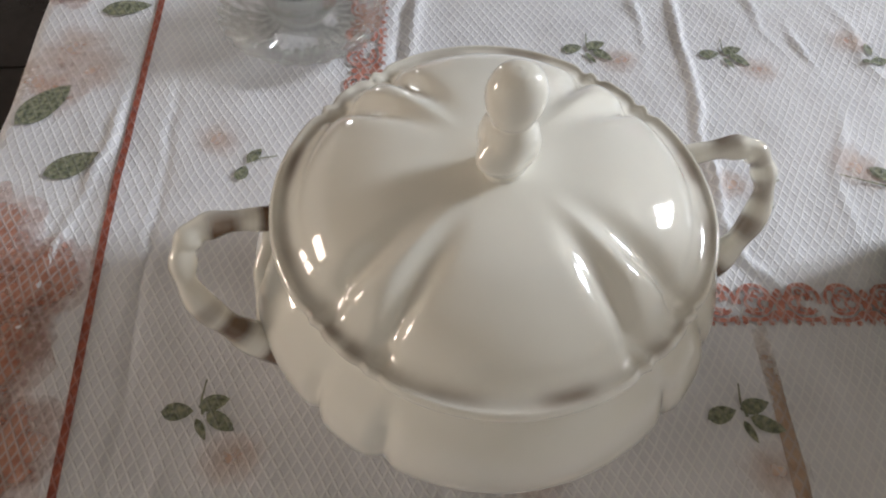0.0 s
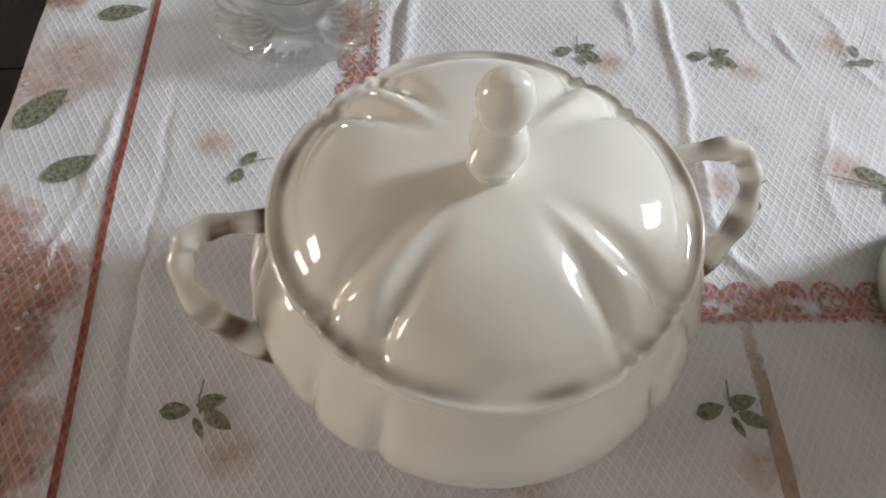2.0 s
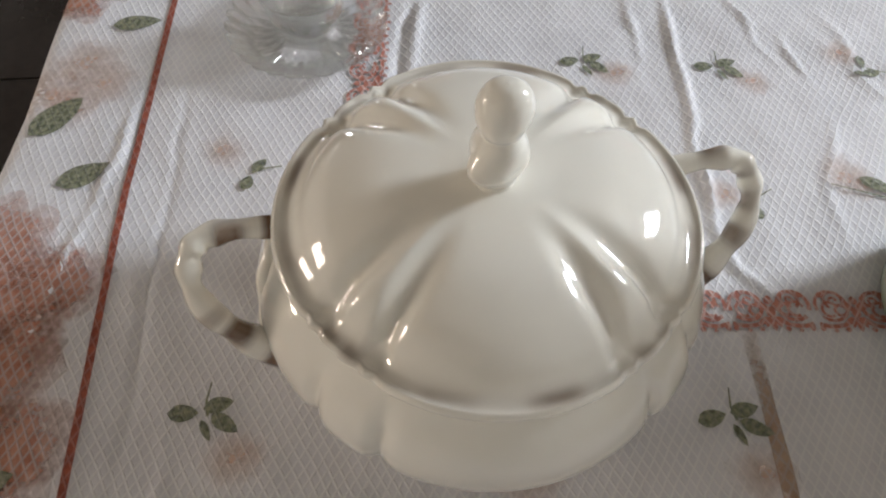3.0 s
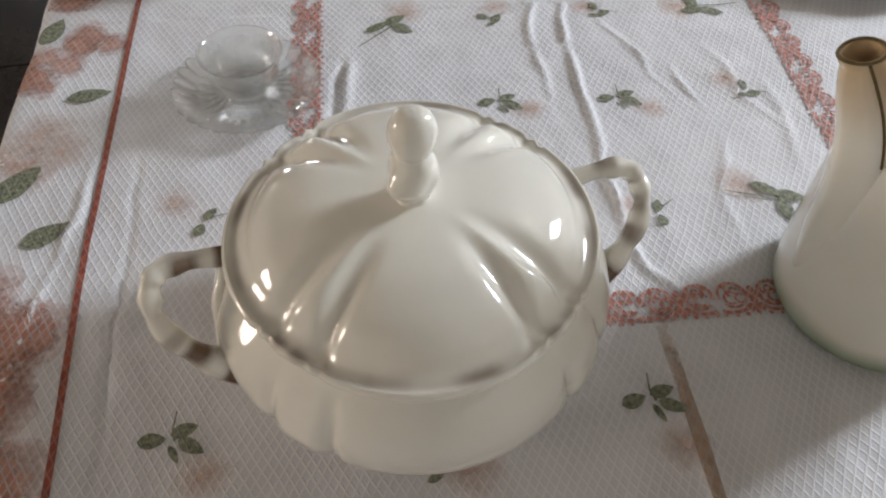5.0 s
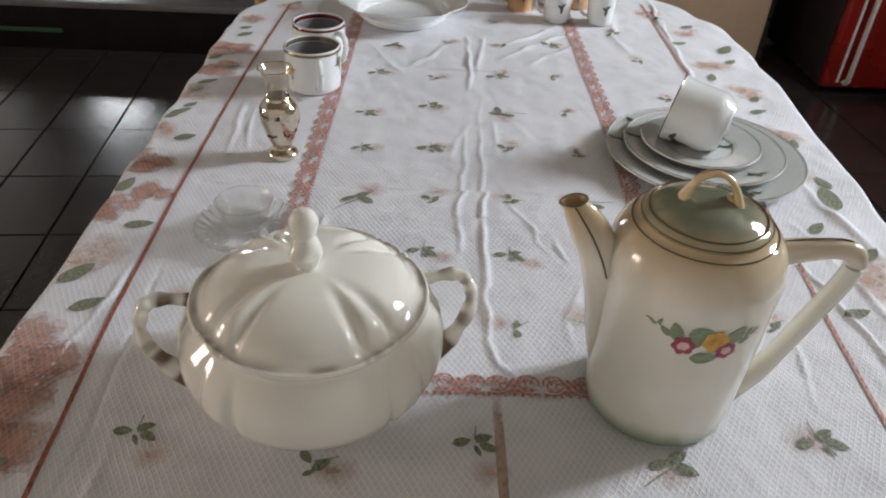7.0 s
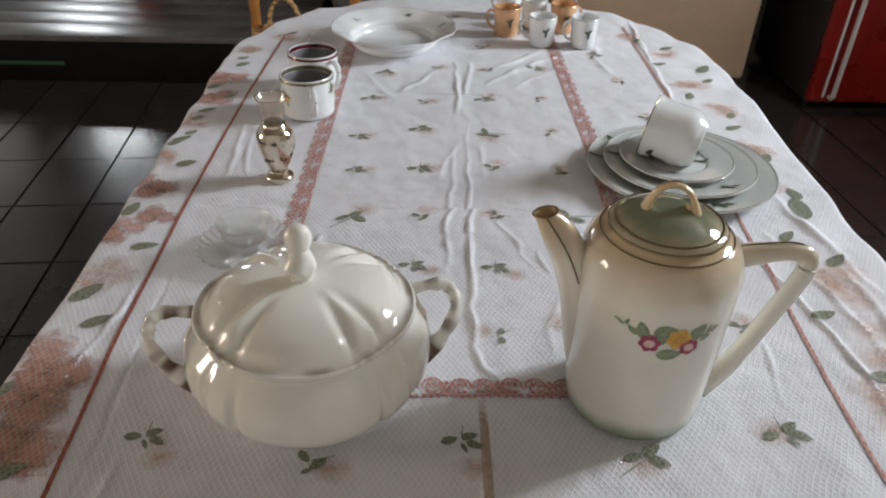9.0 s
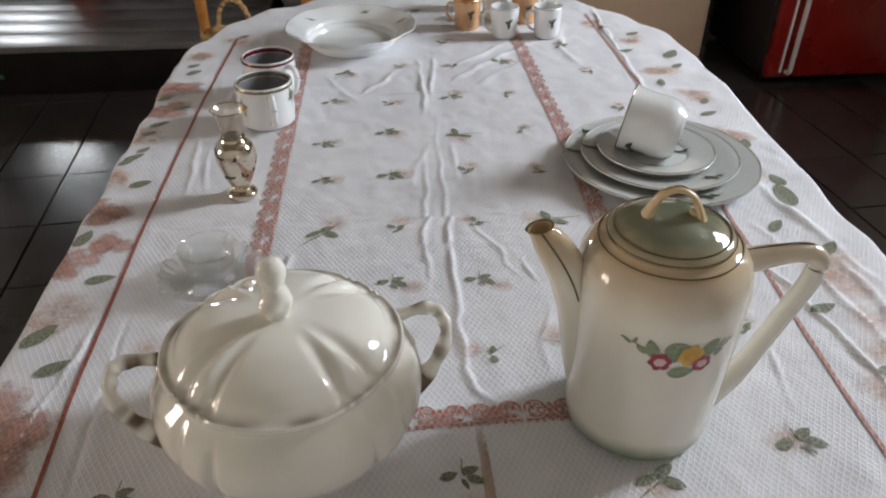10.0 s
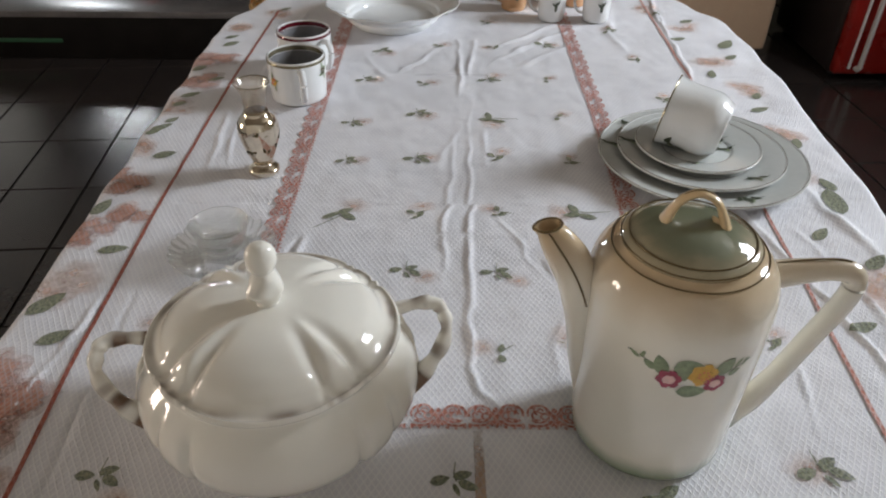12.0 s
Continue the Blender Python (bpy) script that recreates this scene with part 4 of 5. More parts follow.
        for no, v in enumerate(bm.verts):
            ring, k = divmod(no, 14)
            around = 0.5 + 0.5 * math.cos(2 * math.pi * (k - 3 - 0.25 * ring) / 14)
            tones.append(min(1.0, sum(amount * math.exp(-((ring - c) / w) ** 4) * (1 - lop + lop * around) for c, w, amount, lop in bands)))
        brush_on(bm, tones)
        part("handle", bm, BRUSHED, root, "twig-shaped handle touched with brown", 80).rotation_euler = (0, 0, radians(11))
    return root


tureen()

# ---- coffee pot ----


def coffee_pot(x, y, rz):
    root = thing("coffee_pot", "tall cream earthenware coffee pot with green lid and painted flowers", "coffee pot", x, y, TABLE_Z + 0.0012, rz)
    prof = [(0.0, 0.004), (0.052, 0.004), (0.056, 0.0), (0.0600, 0.003), (0.0618, 0.012), (0.0634, 0.04), (0.0652, 0.08), (0.0666, 0.12), (0.0670, 0.148), (0.0660, 0.161), (0.0625, 0.173), (0.0560, 0.1820), (0.0500, 0.1865), (0.0475, 0.189)]
    outer = spray(prof, 5)
    part("body", lathe(outer + [(0.0445, 0.1875), (0.046, 0.18), (0.060, 0.16), (0.061, 0.02), (0.0, 0.012)], 96), POT_GLAZE, root, "", 60)

    def radius(z):
        return float(np.interp(z, [p[1] for p in prof[3:]], [p[0] for p in prof[3:]]))

    # spout
    pts = spline([(-0.050, 0, 0.030), (-0.0545, 0, 0.060), (-0.0575, 0, 0.090), (-0.0620, 0, 0.120), (-0.0695, 0, 0.146), (-0.0800, 0, 0.168), (-0.0930, 0, 0.1880), (-0.0985, 0, 0.1955)], 6)
    bm = bmesh.new()
    rings = []
    n = len(pts)
    for i, p in enumerate(pts):
        t = i / (n - 1)
        d = (pts[min(i + 1, n - 1)] - pts[max(i - 1, 0)]).normalized()
        if t > 0.86:
            d = d.lerp(Vector((-0.10, 0, 1.0)).normalized(), (t - 0.86) / 0.14 * 0.75).normalized()
        side = Vector((0, 1, 0))
        top = side.cross(d)
        wide = float(np.interp(t, [0, 0.25, 0.5, 0.75, 0.93, 1], [0.010, 0.0160, 0.0155, 0.0112, 0.0080, 0.0082]))
        deep = float(np.interp(t, [0, 0.25, 0.5, 0.75, 0.93, 1], [0.010, 0.0150, 0.0160, 0.0140, 0.0088, 0.0094]))
        ring = []
        for k in range(28):
            a = 2 * math.pi * k / 28
            keel = 1 + 0.12 * max(0, -math.cos(a)) ** 6
            ring.append(p + wide * math.sin(a) * side + deep * keel * math.cos(a) * top)
        rings.append(ring)
    lip = rings[-1]
    mid = sum(lip, Vector()) / 28
    rings.append([mid + (v - mid) * 1.03 + Vector((0, 0, 0.0012)) for v in lip])
    rings.append([mid + (v - mid) * 0.84 + Vector((0, 0, 0.0014)) for v in lip])
    for k, depth in ((0.72, 0.006), (0.6, 0.02), (0.5, 0.045)):
        rings.append([mid + (v - mid) * k + Vector((depth * 0.55, 0, -depth)) for v in lip])
    vr = [[bm.verts.new(v) for v in r] for r in rings]
    for p, q in zip(vr, vr[1:]):
        for k in range(28):
            bm.faces.new((p[k], p[(k + 1) % 28], q[(k + 1) % 28], q[k]))
    bm.faces.new(vr[-1])
    spout = part("spout", bm, POT_GLAZE, root, "", 70)
    for m in (-1, 1):
        line = [rings[i][7 if m > 0 else 21] + Vector((0, m * 0.0002, 0)) for i in range(n // 2 + 1, n)]
        part("gilt_line", tube(line, 0.00075, 6), GOLD_LINE, spout)
    ring = [v + Vector((0, 0, 0.0002)) for v in rings[n]]
    part("gilt_line", tube(ring + ring[:1], 0.0009, 6), GOLD_LINE, spout)
    # handle
    pts = spline([(0.050, 0, 0.158), (0.066, 0, 0.1625), (0.086, 0, 0.1665), (0.105, 0, 0.1685), (0.1185, 0, 0.1650), (0.1220, 0, 0.1540), (0.1180, 0, 0.135), (0.1055, 0, 0.101), (0.092, 0, 0.064), (0.080, 0, 0.038), (0.062, 0, 0.012)], 7)
    grip = part("handle", tube(pts, lambda t: 0.0080 + 0.0040 * max(0, 0.25 - t) / 0.25 + 0.003 * max(0, t - 0.8) / 0.2, 18, None, 1.05, (0, 0.0, 1)), POT_GLAZE, root, "angular cream handle", 70)
    part("gilt_line", tube([Vector((p.x, p.y, p.z + 0.0103 - 0.0020 * i / 20)) for i, p in enumerate(pts[6:26])], 0.0007, 6), GOLD_LINE, grip)
    # lid
    lid = part("lid", lathe(spray([(0.0470, 0.1885), (0.0472, 0.1915), (0.0440, 0.1945), (0.0415, 0.1952), (0.0350, 0.1995), (0.025, 0.2040), (0.013, 0.2070), (0.0, 0.2078)], 5) + [(0.0, 0.189)], 80), POT_LID, root, "airbrushed green domed lid", 60)
    for r, z in ((0.0475, 0.1912), (0.0428, 0.1955)):
        ring = [Vector((r * math.cos(a), r * math.sin(a), z)) for a in (2 * math.pi * i / 72 for i in range(73))]
        part("gilt_line", tube(ring, 0.0006, 6), GOLD_LINE, lid)
    ring = [Vector((0.0532 * math.cos(a), 0.0532 * math.sin(a), 0.1850)) for a in (2 * math.pi * i / 72 for i in range(73))]
    part("gilt_line", tube(ring, 0.0006, 6), GOLD_LINE, root)
    arc = spline([(-0.0195, 0, 0.2025), (-0.0165, 0, 0.2120), (-0.0105, 0, 0.2220), (0, 0, 0.2268), (0.0105, 0, 0.2220), (0.0165, 0, 0.2120), (0.0195, 0, 0.2025)], 7)
    bm = tube(arc, lambda t: 0.0024 + 0.0026 * abs(2 * t - 1) ** 3, 16, None, 2.0, (0, 0, 1))
    tube([(0.0170, 0, 0.2050), (0.0135, -0.001, 0.2070), (0.0100, -0.001, 0.2105)], lambda t: 0.0040 - 0.0030 * t, 10, bm)
    loop = part("knob", bm, POT_TRIM, lid, "ochre loop knob", 80)
    loop.rotation_euler = (0, 0, radians(-9))
    part("gilt_line", tube([p + Vector((0, 0, 0.0026)) for p in arc[9:-9]], 0.0006, 6), GOLD_LINE, loop)
    # painted flowers: u runs round the body, v up it
    front = -1.57 - radians(rz) - 0.02

    def on_pot(u, v, e=0.0005):
        r = radius(v) + e
        a = front + u / 0.0675
        return Vector((r * math.cos(a), r * math.sin(a), v))

    def high(u, v):
        return on_pot(u, v, 0.0009)

    def higher(u, v):
        return on_pot(u, v, 0.0013)

    bm = bmesh.new()
    zc = 0.1215
    for u, v, ln, wd, tn in ((-0.024, 0.009, 0.018, 0.010, 1.9), (-0.031, 0.007, 0.011, 0.006, 2.7), (-0.006, 0.011, 0.020, 0.013, 0.2), (0.000, -0.012, 0.021, 0.011, 0.1), (0.020, 0.010, 0.018, 0.012, 0.9), (0.028, 0.003, 0.010, 0.005, 0.4), (-0.010, 0.004, 0.014, 0.010, 2.2), (0.030, 0.011, 0.009, 0.003, 0.9), (0.036, 0.010, 0.008, 0.003, 0.9), (-0.043, 0.012, 0.009, 0.003, 2.6), (-0.037, 0.014, 0.007, 0.003, 1.2)):
        ink_patch(bm, on_pot, u, zc + v, ln, wd, tn, "leaf", 8, 4, 0)
    ink_line(bm, on_pot, [(-0.022, zc + 0.006), (-0.033, zc + 0.010), (-0.048, zc + 0.0135)], 0.0009, 1)
    ink_line(bm, on_pot, [(0.022, zc + 0.004), (0.032, zc + 0.008), (0.042, zc + 0.011)], 0.0007, 1)
    part("painted_leaves", bm, (LEAF_PAINT, LEAF_DARK), root)
    bm = bmesh.new()
    for u, v, r, petal, heart in ((-0.017, -0.002, 0.0078, 0, 1), (0.0145, -0.004, 0.0074, 0, 1), (0.005, 0.0045, 0.0092, 2, 2)):
        for i in range(6):
            a = i * 1.047 + u * 50
            ink_patch(bm, high, u + 0.62 * r * math.cos(a), zc + v + 0.62 * r * math.sin(a), r * 1.05, r * 0.95, a, "blob", 6, 4, petal)
        ink_patch(bm, higher, u, zc + v, r * 1.15, r * 1.0, 0.3, "blob", 8, 4, heart)
    for i in range(7):
        a = i * 0.9
        ink_patch(bm, lambda p, q: on_pot(p, q, 0.0016), 0.005 + 0.0035 * math.cos(a), zc + 0.0045 + 0.0035 * math.sin(a), 0.0016, 0.0014, 0, "blob", 4, 2, 3)
    part("painted_bouquet", bm, (PINK, ROSE_PALE, YELLOW, ORANGE_PAINT), root)
    return root


coffee_pot(0.159, 0.060, -3)

# ---- plates and the overturned cup ----


def plate(name, label, x, y, z, r, depth, wave=0.0, well=0.62, seg=96, decals=(), tilt=0.0):
    root = thing(name, label, "plate" if "bowl" not in name else "bowl", x, y, z, 0, "", 0, tilt)

    def rim(a, rr, zz, t):
        k = max(0.0, (rr / r - 0.75) / 0.25)
        return rr * (1 + wave * k * (abs(math.sin(a * 5)) - 0.5)), zz + wave * k * 0.05 * math.cos(a * 10)

    prof = [(0.0, 0.0035), (r * well * 0.80, 0.0035), (r * well * 0.84, 0.0), (r * well * 0.90, 0.001), (r * well * 0.98, depth * 0.35), (r * 0.985, depth - 0.003), (r, depth - 0.001), (r * 0.985, depth), (r * (well + 0.05), depth * 0.62), (r * well, depth * 0.45), (r * well * 0.92, 0.0072), (0.0, 0.0068)]
    # flat plates take the greyed china: their shade is in the colour
    body = part("dish", lathe(spray(prof, 3), seg, shape=rim), WHITE_CHINA if wave else SHADE_GREY_CHINA, root, "", 55)
    ring = [Vector((*(lambda q: (q[0] * math.cos(a), q[0] * math.sin(a), q[1]))(rim(a, r, depth - 0.0005, 1)),)) for a in (2 * math.pi * i / 96 for i in range(97))]
    part("white_rim", tube(ring, 0.0013, 8), WHITE_CHINA, root)
    part("gilt_rim", tube([Vector((p.x * 1.004, p.y * 1.004, p.z + 0.0010)) for p in ring], 0.0005, 6), GILT, root)

    def on_plate(u, v):
        rr = math.hypot(u, v)
        zz = float(np.interp(rr / r, [0, well * 0.92, well, well + 0.05, 0.985], [0.0068, 0.0072, depth * 0.45, depth * 0.62, depth])) + 0.0011
        return Vector((u, v, zz))

    for a, k, size in decals:
        bm = bmesh.new()
        px, py = r * k * math.cos(a), r * k * math.sin(a)
        for da, db, ln, wd, tn in ((0, 0, 1.0, 0.36, 0.2), (0.55, 0.2, 0.7, 0.3, 0.9), (-0.45, 0.12, 0.7, 0.26, -0.5), (0.2, -0.25, 0.6, 0.25, 2.4)):
            ink_patch(bm, on_plate, px + da * size, py + db * size, ln * size, wd * size, tn + a, "leaf", 6, 3, 0 if ln > 0.65 else 1)
        ink_line(bm, on_plate, [(px - size, py - 0.2 * size), (px, py), (px + 1.1 * size, py + 0.35 * size)], 0.0010, 0)
        part("painted_sprig", bm, (LEAF_DARK, LEAF_PAINT), body)
    return root


PZ = TABLE_Z + 0.0015
PX, PY = 0.3268, 0.494
plate("dinner_plate", "pale grey-white china dinner plate, darkened for shade, with painted leaves, under two smaller plates", PX, PY, PZ, 0.131, 0.0195, 0, 0.62, 96, ((-1.35, 0.86, 0.02), (2.9, 0.88, 0.02), (2.3, 0.88, 0.018)))
plate("dessert_plate", "pale grey-white china dessert plate, darkened for shade, with painted leaves, stacked on a plate", PX - 0.001, PY + 0.004, PZ + 0.0076, 0.1055, 0.0175, 0, 0.60, 96, ((-1.0, 0.84, 0.017), (2.9, 0.86, 0.02)))
plate("saucer", "pale grey-white china saucer, darkened for shade, with painted leaves, on a stack of plates", PX - 0.005, PY + 0.009, PZ + 0.0152, 0.0785, 0.0155, 0, 0.55, 80, ((-1.9, 0.62, 0.013), (0.55, 0.42, 0.017), (-0.15, 0.45, 0.014)))


def teacup():
    root = thing("teacup", "white china teacup lying on its side on a saucer", "cup")
    r0 = 0.0385
    prof = [(0.0, 0.002), (0.024, 0.002), (0.0260, 0.0), (0.0285, 0.001), (0.0305, 0.005), (0.0340, 0.011), (0.0362, 0.020), (0.0360, 0.040), (0.0372, 0.056), (r0, 0.064), (r0 - 0.0016, 0.0645), (0.0352, 0.055), (0.034, 0.022), (0.030, 0.012), (0.0, 0.008)]
    part("cup_body", lathe(spray(prof, 4), 72), WHITE_CHINA, root, "", 55)
    ring = [Vector((r0 * math.cos(a), r0 * math.sin(a), 0.0643)) for a in (2 * math.pi * i / 72 for i in range(73))]
    part("gilt_rim", tube(ring, 0.0009, 6), GILT, root)
    pts = spline([(0.034, 0, 0.050), (0.048, 0, 0.054), (0.056, 0, 0.044), (0.052, 0, 0.030), (0.034, 0, 0.020)], 6)
    part("handle", tube(pts, 0.0032, 10), WHITE_CHINA, root).rotation_euler = (0, 0, radians(200))

    def on_cup(u, v):
        a = -0.80 + u / 0.036
        return Vector((0.0372 * math.cos(a), 0.0372 * math.sin(a), v))

    bm = bmesh.new()
    for u, v, ln, wd, tn in ((0, 0.046, 0.018, 0.008, 0.4), (0.010, 0.050, 0.014, 0.006, -0.4), (-0.010, 0.043, 0.014, 0.005, 0.9), (0.002, 0.036, 0.016, 0.003, 1.4)):
        ink_patch(bm, on_cup, u, v, ln, wd, tn, "leaf", 6, 3, 0)
    part("painted_sprig", bm, LEAF_DARK, root)
    axis = Vector((-0.88, 0.44, 0.17)).normalized()
    m = axis.to_track_quat("Z", "Y").to_matrix().to_4x4()
    root.matrix_basis = Matrix.Translation((0.346, 0.487, 0.8178)) @ m @ Matrix.Scale(1.17, 4)
    return root


teacup()

# ---- pressed glass cup on its scalloped foot ----


def glass_piece(x, y):
    root = thing("glass_candle_holder", "clear pressed-glass candle holder with a scalloped beaded base", "candle holder", x, y, TABLE_Z + 0.0012)

    def scallop(a, r, z, t):
        k = max(0.0, (r - 0.020) / 0.036)
        rib = abs(math.sin(a * 14)) ** 0.7
        return r * (1 + 0.07 * k * (rib - 0.5)), z + (0.0042 * (rib - 0.5) * min(1.0, 2 * k) if t > 0.42 else 0.0015 * k * rib)

    foot = lathe(spray([(0.0, 0.0), (0.032, 0.0), (0.043, 0.002), (0.0545, 0.011), (0.0560, 0.0130), (0.0540, 0.0140), (0.044, 0.0095), (0.032, 0.0085), (0.023, 0.0100), (0.018, 0.013), (0.0, 0.013)], 7), 224, shape=scallop)
    part("scalloped_base", foot, GLASS, root, "", 70)
    cup = lathe(spray([(0.0, 0.0135), (0.017, 0.0135), (0.0225, 0.018), (0.0262, 0.025), (0.0282, 0.034), (0.0308, 0.0418), (0.0318, 0.0436), (0.0302, 0.0441), (0.0262, 0.035), (0.0238, 0.027), (0.018, 0.0205), (0.0, 0.019)], 4), 72)
    part("cup", cup, GLASS, root, "", 70)
    return root


glass_piece(-0.2490, 0.2885)

# ---- silvered vase ----


def vase(x, y):
    root = thing("bud_vase", "small silvered glass bud vase with worn gilt pattern", "vase", x, y, TABLE_Z + 0.0012)
    body = lathe(spray([(0.0, 0.002), (0.017, 0.0), (0.0205, 0.002), (0.0200, 0.008), (0.0135, 0.013), (0.0130, 0.017), (0.0185, 0.032), (0.0245, 0.052), (0.0268, 0.068), (0.0245, 0.082), (0.0175, 0.092), (0.0140, 0.097), (0.0, 0.097)], 4), 56)
    part("silvered_body", body, MERCURY, root, "", 60)
    def on_vase(u, v):
        r = float(np.interp(v, [0.017, 0.032, 0.052, 0.068, 0.082, 0.092], [0.0130, 0.0185, 0.0245, 0.0268, 0.0245, 0.0175])) + 0.0008
        return Vector((r * math.cos(u / 0.025), r * math.sin(u / 0.025), v))

    rnd_leaf = random.Random(11)
    for i in range(22):
        bm = bmesh.new()
        ink_patch(bm, on_vase, 0.157 * i / 22, rnd_leaf.uniform(0.036, 0.082), rnd_leaf.uniform(0.006, 0.012), rnd_leaf.uniform(0.003, 0.006), rnd_leaf.uniform(0, 3), "leaf", 5, 3, 0)
        part("gilt_leaf", bm, WORN_GILT, root)
    neck = lathe(spray([(0.0135, 0.0972), (0.0150, 0.103), (0.0155, 0.112), (0.0165, 0.122), (0.0205, 0.133), (0.0225, 0.137), (0.0210, 0.1372), (0.0150, 0.122), (0.0140, 0.110), (0.0125, 0.0975)], 4), 48)
    part("glass_neck", neck, NECK_GLASS, root, "", 60)
    part("gilt_rim", tube([Vector((0.0222 * math.cos(a), 0.0222 * math.sin(a), 0.1375)) for a in (2 * math.pi * i / 48 for i in range(49))], 0.0006, 6), GILT, root)
    return root


vase(-0.2420, 0.473).scale = (0.96, 0.96, 0.885)

# ---- mugs ----


def mug(x, y, rz, band, label):
    root = thing("mug", label, "mug", x, y, TABLE_Z + 0.0015, rz, "pair of mugs")
    h, r = 0.0655, 0.0434
    part("mug_body", lathe(spray([(0.0, 0.003), (0.034, 0.003), (0.037, 0.0), (0.0405, 0.002), (0.0418, 0.008), (r - 0.0004, 0.03), (r, h - 0.003), (r - 0.0008, h), (r - 0.0032, h - 0.001), (r - 0.0034, 0.03), (r - 0.006, 0.009), (0.0, 0.007)], 4), 72), WHITE_CHINA, root, "", 55)
    # the mug's shaded inside, put in as a grey inner layer
    part("lining", lathe([(r - 0.0036, h - 0.008), (r - 0.0038, 0.03), (r - 0.0064, 0.0098), (0.0, 0.0078)], 60), SHADED_INSIDE, root, "grey inner layer that darkens the inside as shade does")
    part("rim_band", lathe([(r + 0.0004, h - 0.0045), (r + 0.0005, h - 0.0015), (r - 0.0006, h + 0.0006), (r - 0.0036, h - 0.0004), (r - 0.0040, h - 0.007)], 72), band, root)
    pts = spline([(r - 0.002, 0, 0.055), (r + 0.010, 0, 0.058), (r + 0.0185, 0, 0.050), (r + 0.0190, 0, 0.034), (r + 0.012, 0, 0.018), (r - 0.002, 0, 0.012)], 7)
    part("handle", tube(pts, 0.0040, 12, None, 1.3), WHITE_CHINA, root)

    def on_mug(u, v):
        a = u / r
        return Vector(((r + 0.0007) * math.cos(a), (r + 0.0007) * math.sin(a), v))

    for u, v, mats in ((-0.046, 0.036, (ORANGE_PAINT, YELLOW, LEAF_PAINT)), (0.040, 0.048, (LEAF_DARK, GILT, LEAF_PAINT))):
        bm = bmesh.new()
        for i in range(5):
            a = i * 1.26
            ink_patch(bm, on_mug, u + 0.004 * math.cos(a), v + 0.004 * math.sin(a), 0.006, 0.005, a, "blob", 5, 3, 0 if i % 2 else 1)
        for i in range(4):
            ink_patch(bm, on_mug, u + 0.006 * math.cos(i * 1.6 + 0.4), v + 0.010 * math.sin(i * 1.6 + 0.4), 0.011, 0.004, i * 1.6, "leaf", 5, 3, 2)
        part("painted_flower", bm, mats, root)
    return root


mug(-0.2326, 0.702, -72, GILT, "white china mug with a silvered rim and painted flower")
mug(-0.2375, 0.810, -40, MAROON, "white china mug with a maroon band inside its rim")

# ---- soup plate and small cups at the far end ----
plate("soup_bowl", "wide white china bowl with a scalloped rim and tiny flowers", -0.107, 1.043, TABLE_Z + 0.0015, 0.124, 0.041, 0.022, 0.69, 120, ((1.3, 0.84, 0.010), (2.5, 0.84, 0.010), (0.35, 0.84, 0.010), (-1.2, 0.84, 0.008), (4.0, 0.84, 0.008)))


def demitasse(x, y, rz, mat, label):
    root = thing("coffee_cup", label, "cup", x, y, TABLE_Z + 0.0015, rz, "set of small coffee cups")
    part("cup_body", lathe(spray([(0.0, 0.003), (0.018, 0.003), (0.021, 0.0), (0.0235, 0.002), (0.0255, 0.010), (0.0265, 0.03), (0.0285, 0.056), (0.0288, 0.059), (0.0268, 0.0588), (0.0248, 0.03), (0.022, 0.010), (0.0, 0.007)], 3), 48), mat, root, "", 55)
    pts = spline([(0.0265, 0, 0.047), (0.036, 0, 0.050), (0.0425, 0, 0.041), (0.0415, 0, 0.027), (0.034, 0, 0.016), (0.025, 0, 0.013)], 6)
    part("handle", tube(pts, 0.0026, 10), mat, root)
    part("gilt_rim", tube([Vector((0.0283 * math.cos(a), 0.0283 * math.sin(a), 0.0592)) for a in (2 * math.pi * i / 40 for i in range(41))], 0.0007, 6), GILT, root)
    for face in (-1.57 - radians(rz) + 0.15,):
        bm = bmesh.new()

        def on_side(u, v):
            return Vector((0.0290 * math.cos(face + u / 0.028), 0.0290 * math.sin(face + u / 0.028), v))

        for u, v, ln, wd, tn in ((0, 0.032, 0.020, 0.0055, 1.5), (0.004, 0.039, 0.011, 0.004, 0.9), (-0.004, 0.036, 0.010, 0.004, 2.4)):
            ink_patch(bm, on_side, u, v, ln, wd, tn, "leaf", 6, 3, 0)
        part("painted_sprig", bm, LEAF_DARK, root)
    return root


WHITE_CUP, GOLD_CUP = "small white china coffee cup with a dark painted sprig", "small peach-lustre coffee cup"
demitasse(0.198, 1.064, 170, WHITE_CHINA, WHITE_CUP)
demitasse(0.284, 1.060, 175, WHITE_CHINA, WHITE_CUP)
demitasse(0.130, 1.125, 165, LUSTRE, GOLD_CUP)
demitasse(0.255, 1.155, 20, LUSTRE, GOLD_CUP)
demitasse(0.195, 1.185, 200, WHITE_CHINA, WHITE_CUP)
demitasse(0.145, 1.255, 150, WHITE_CHINA, WHITE_CUP)

# ---- chair with a basket ----


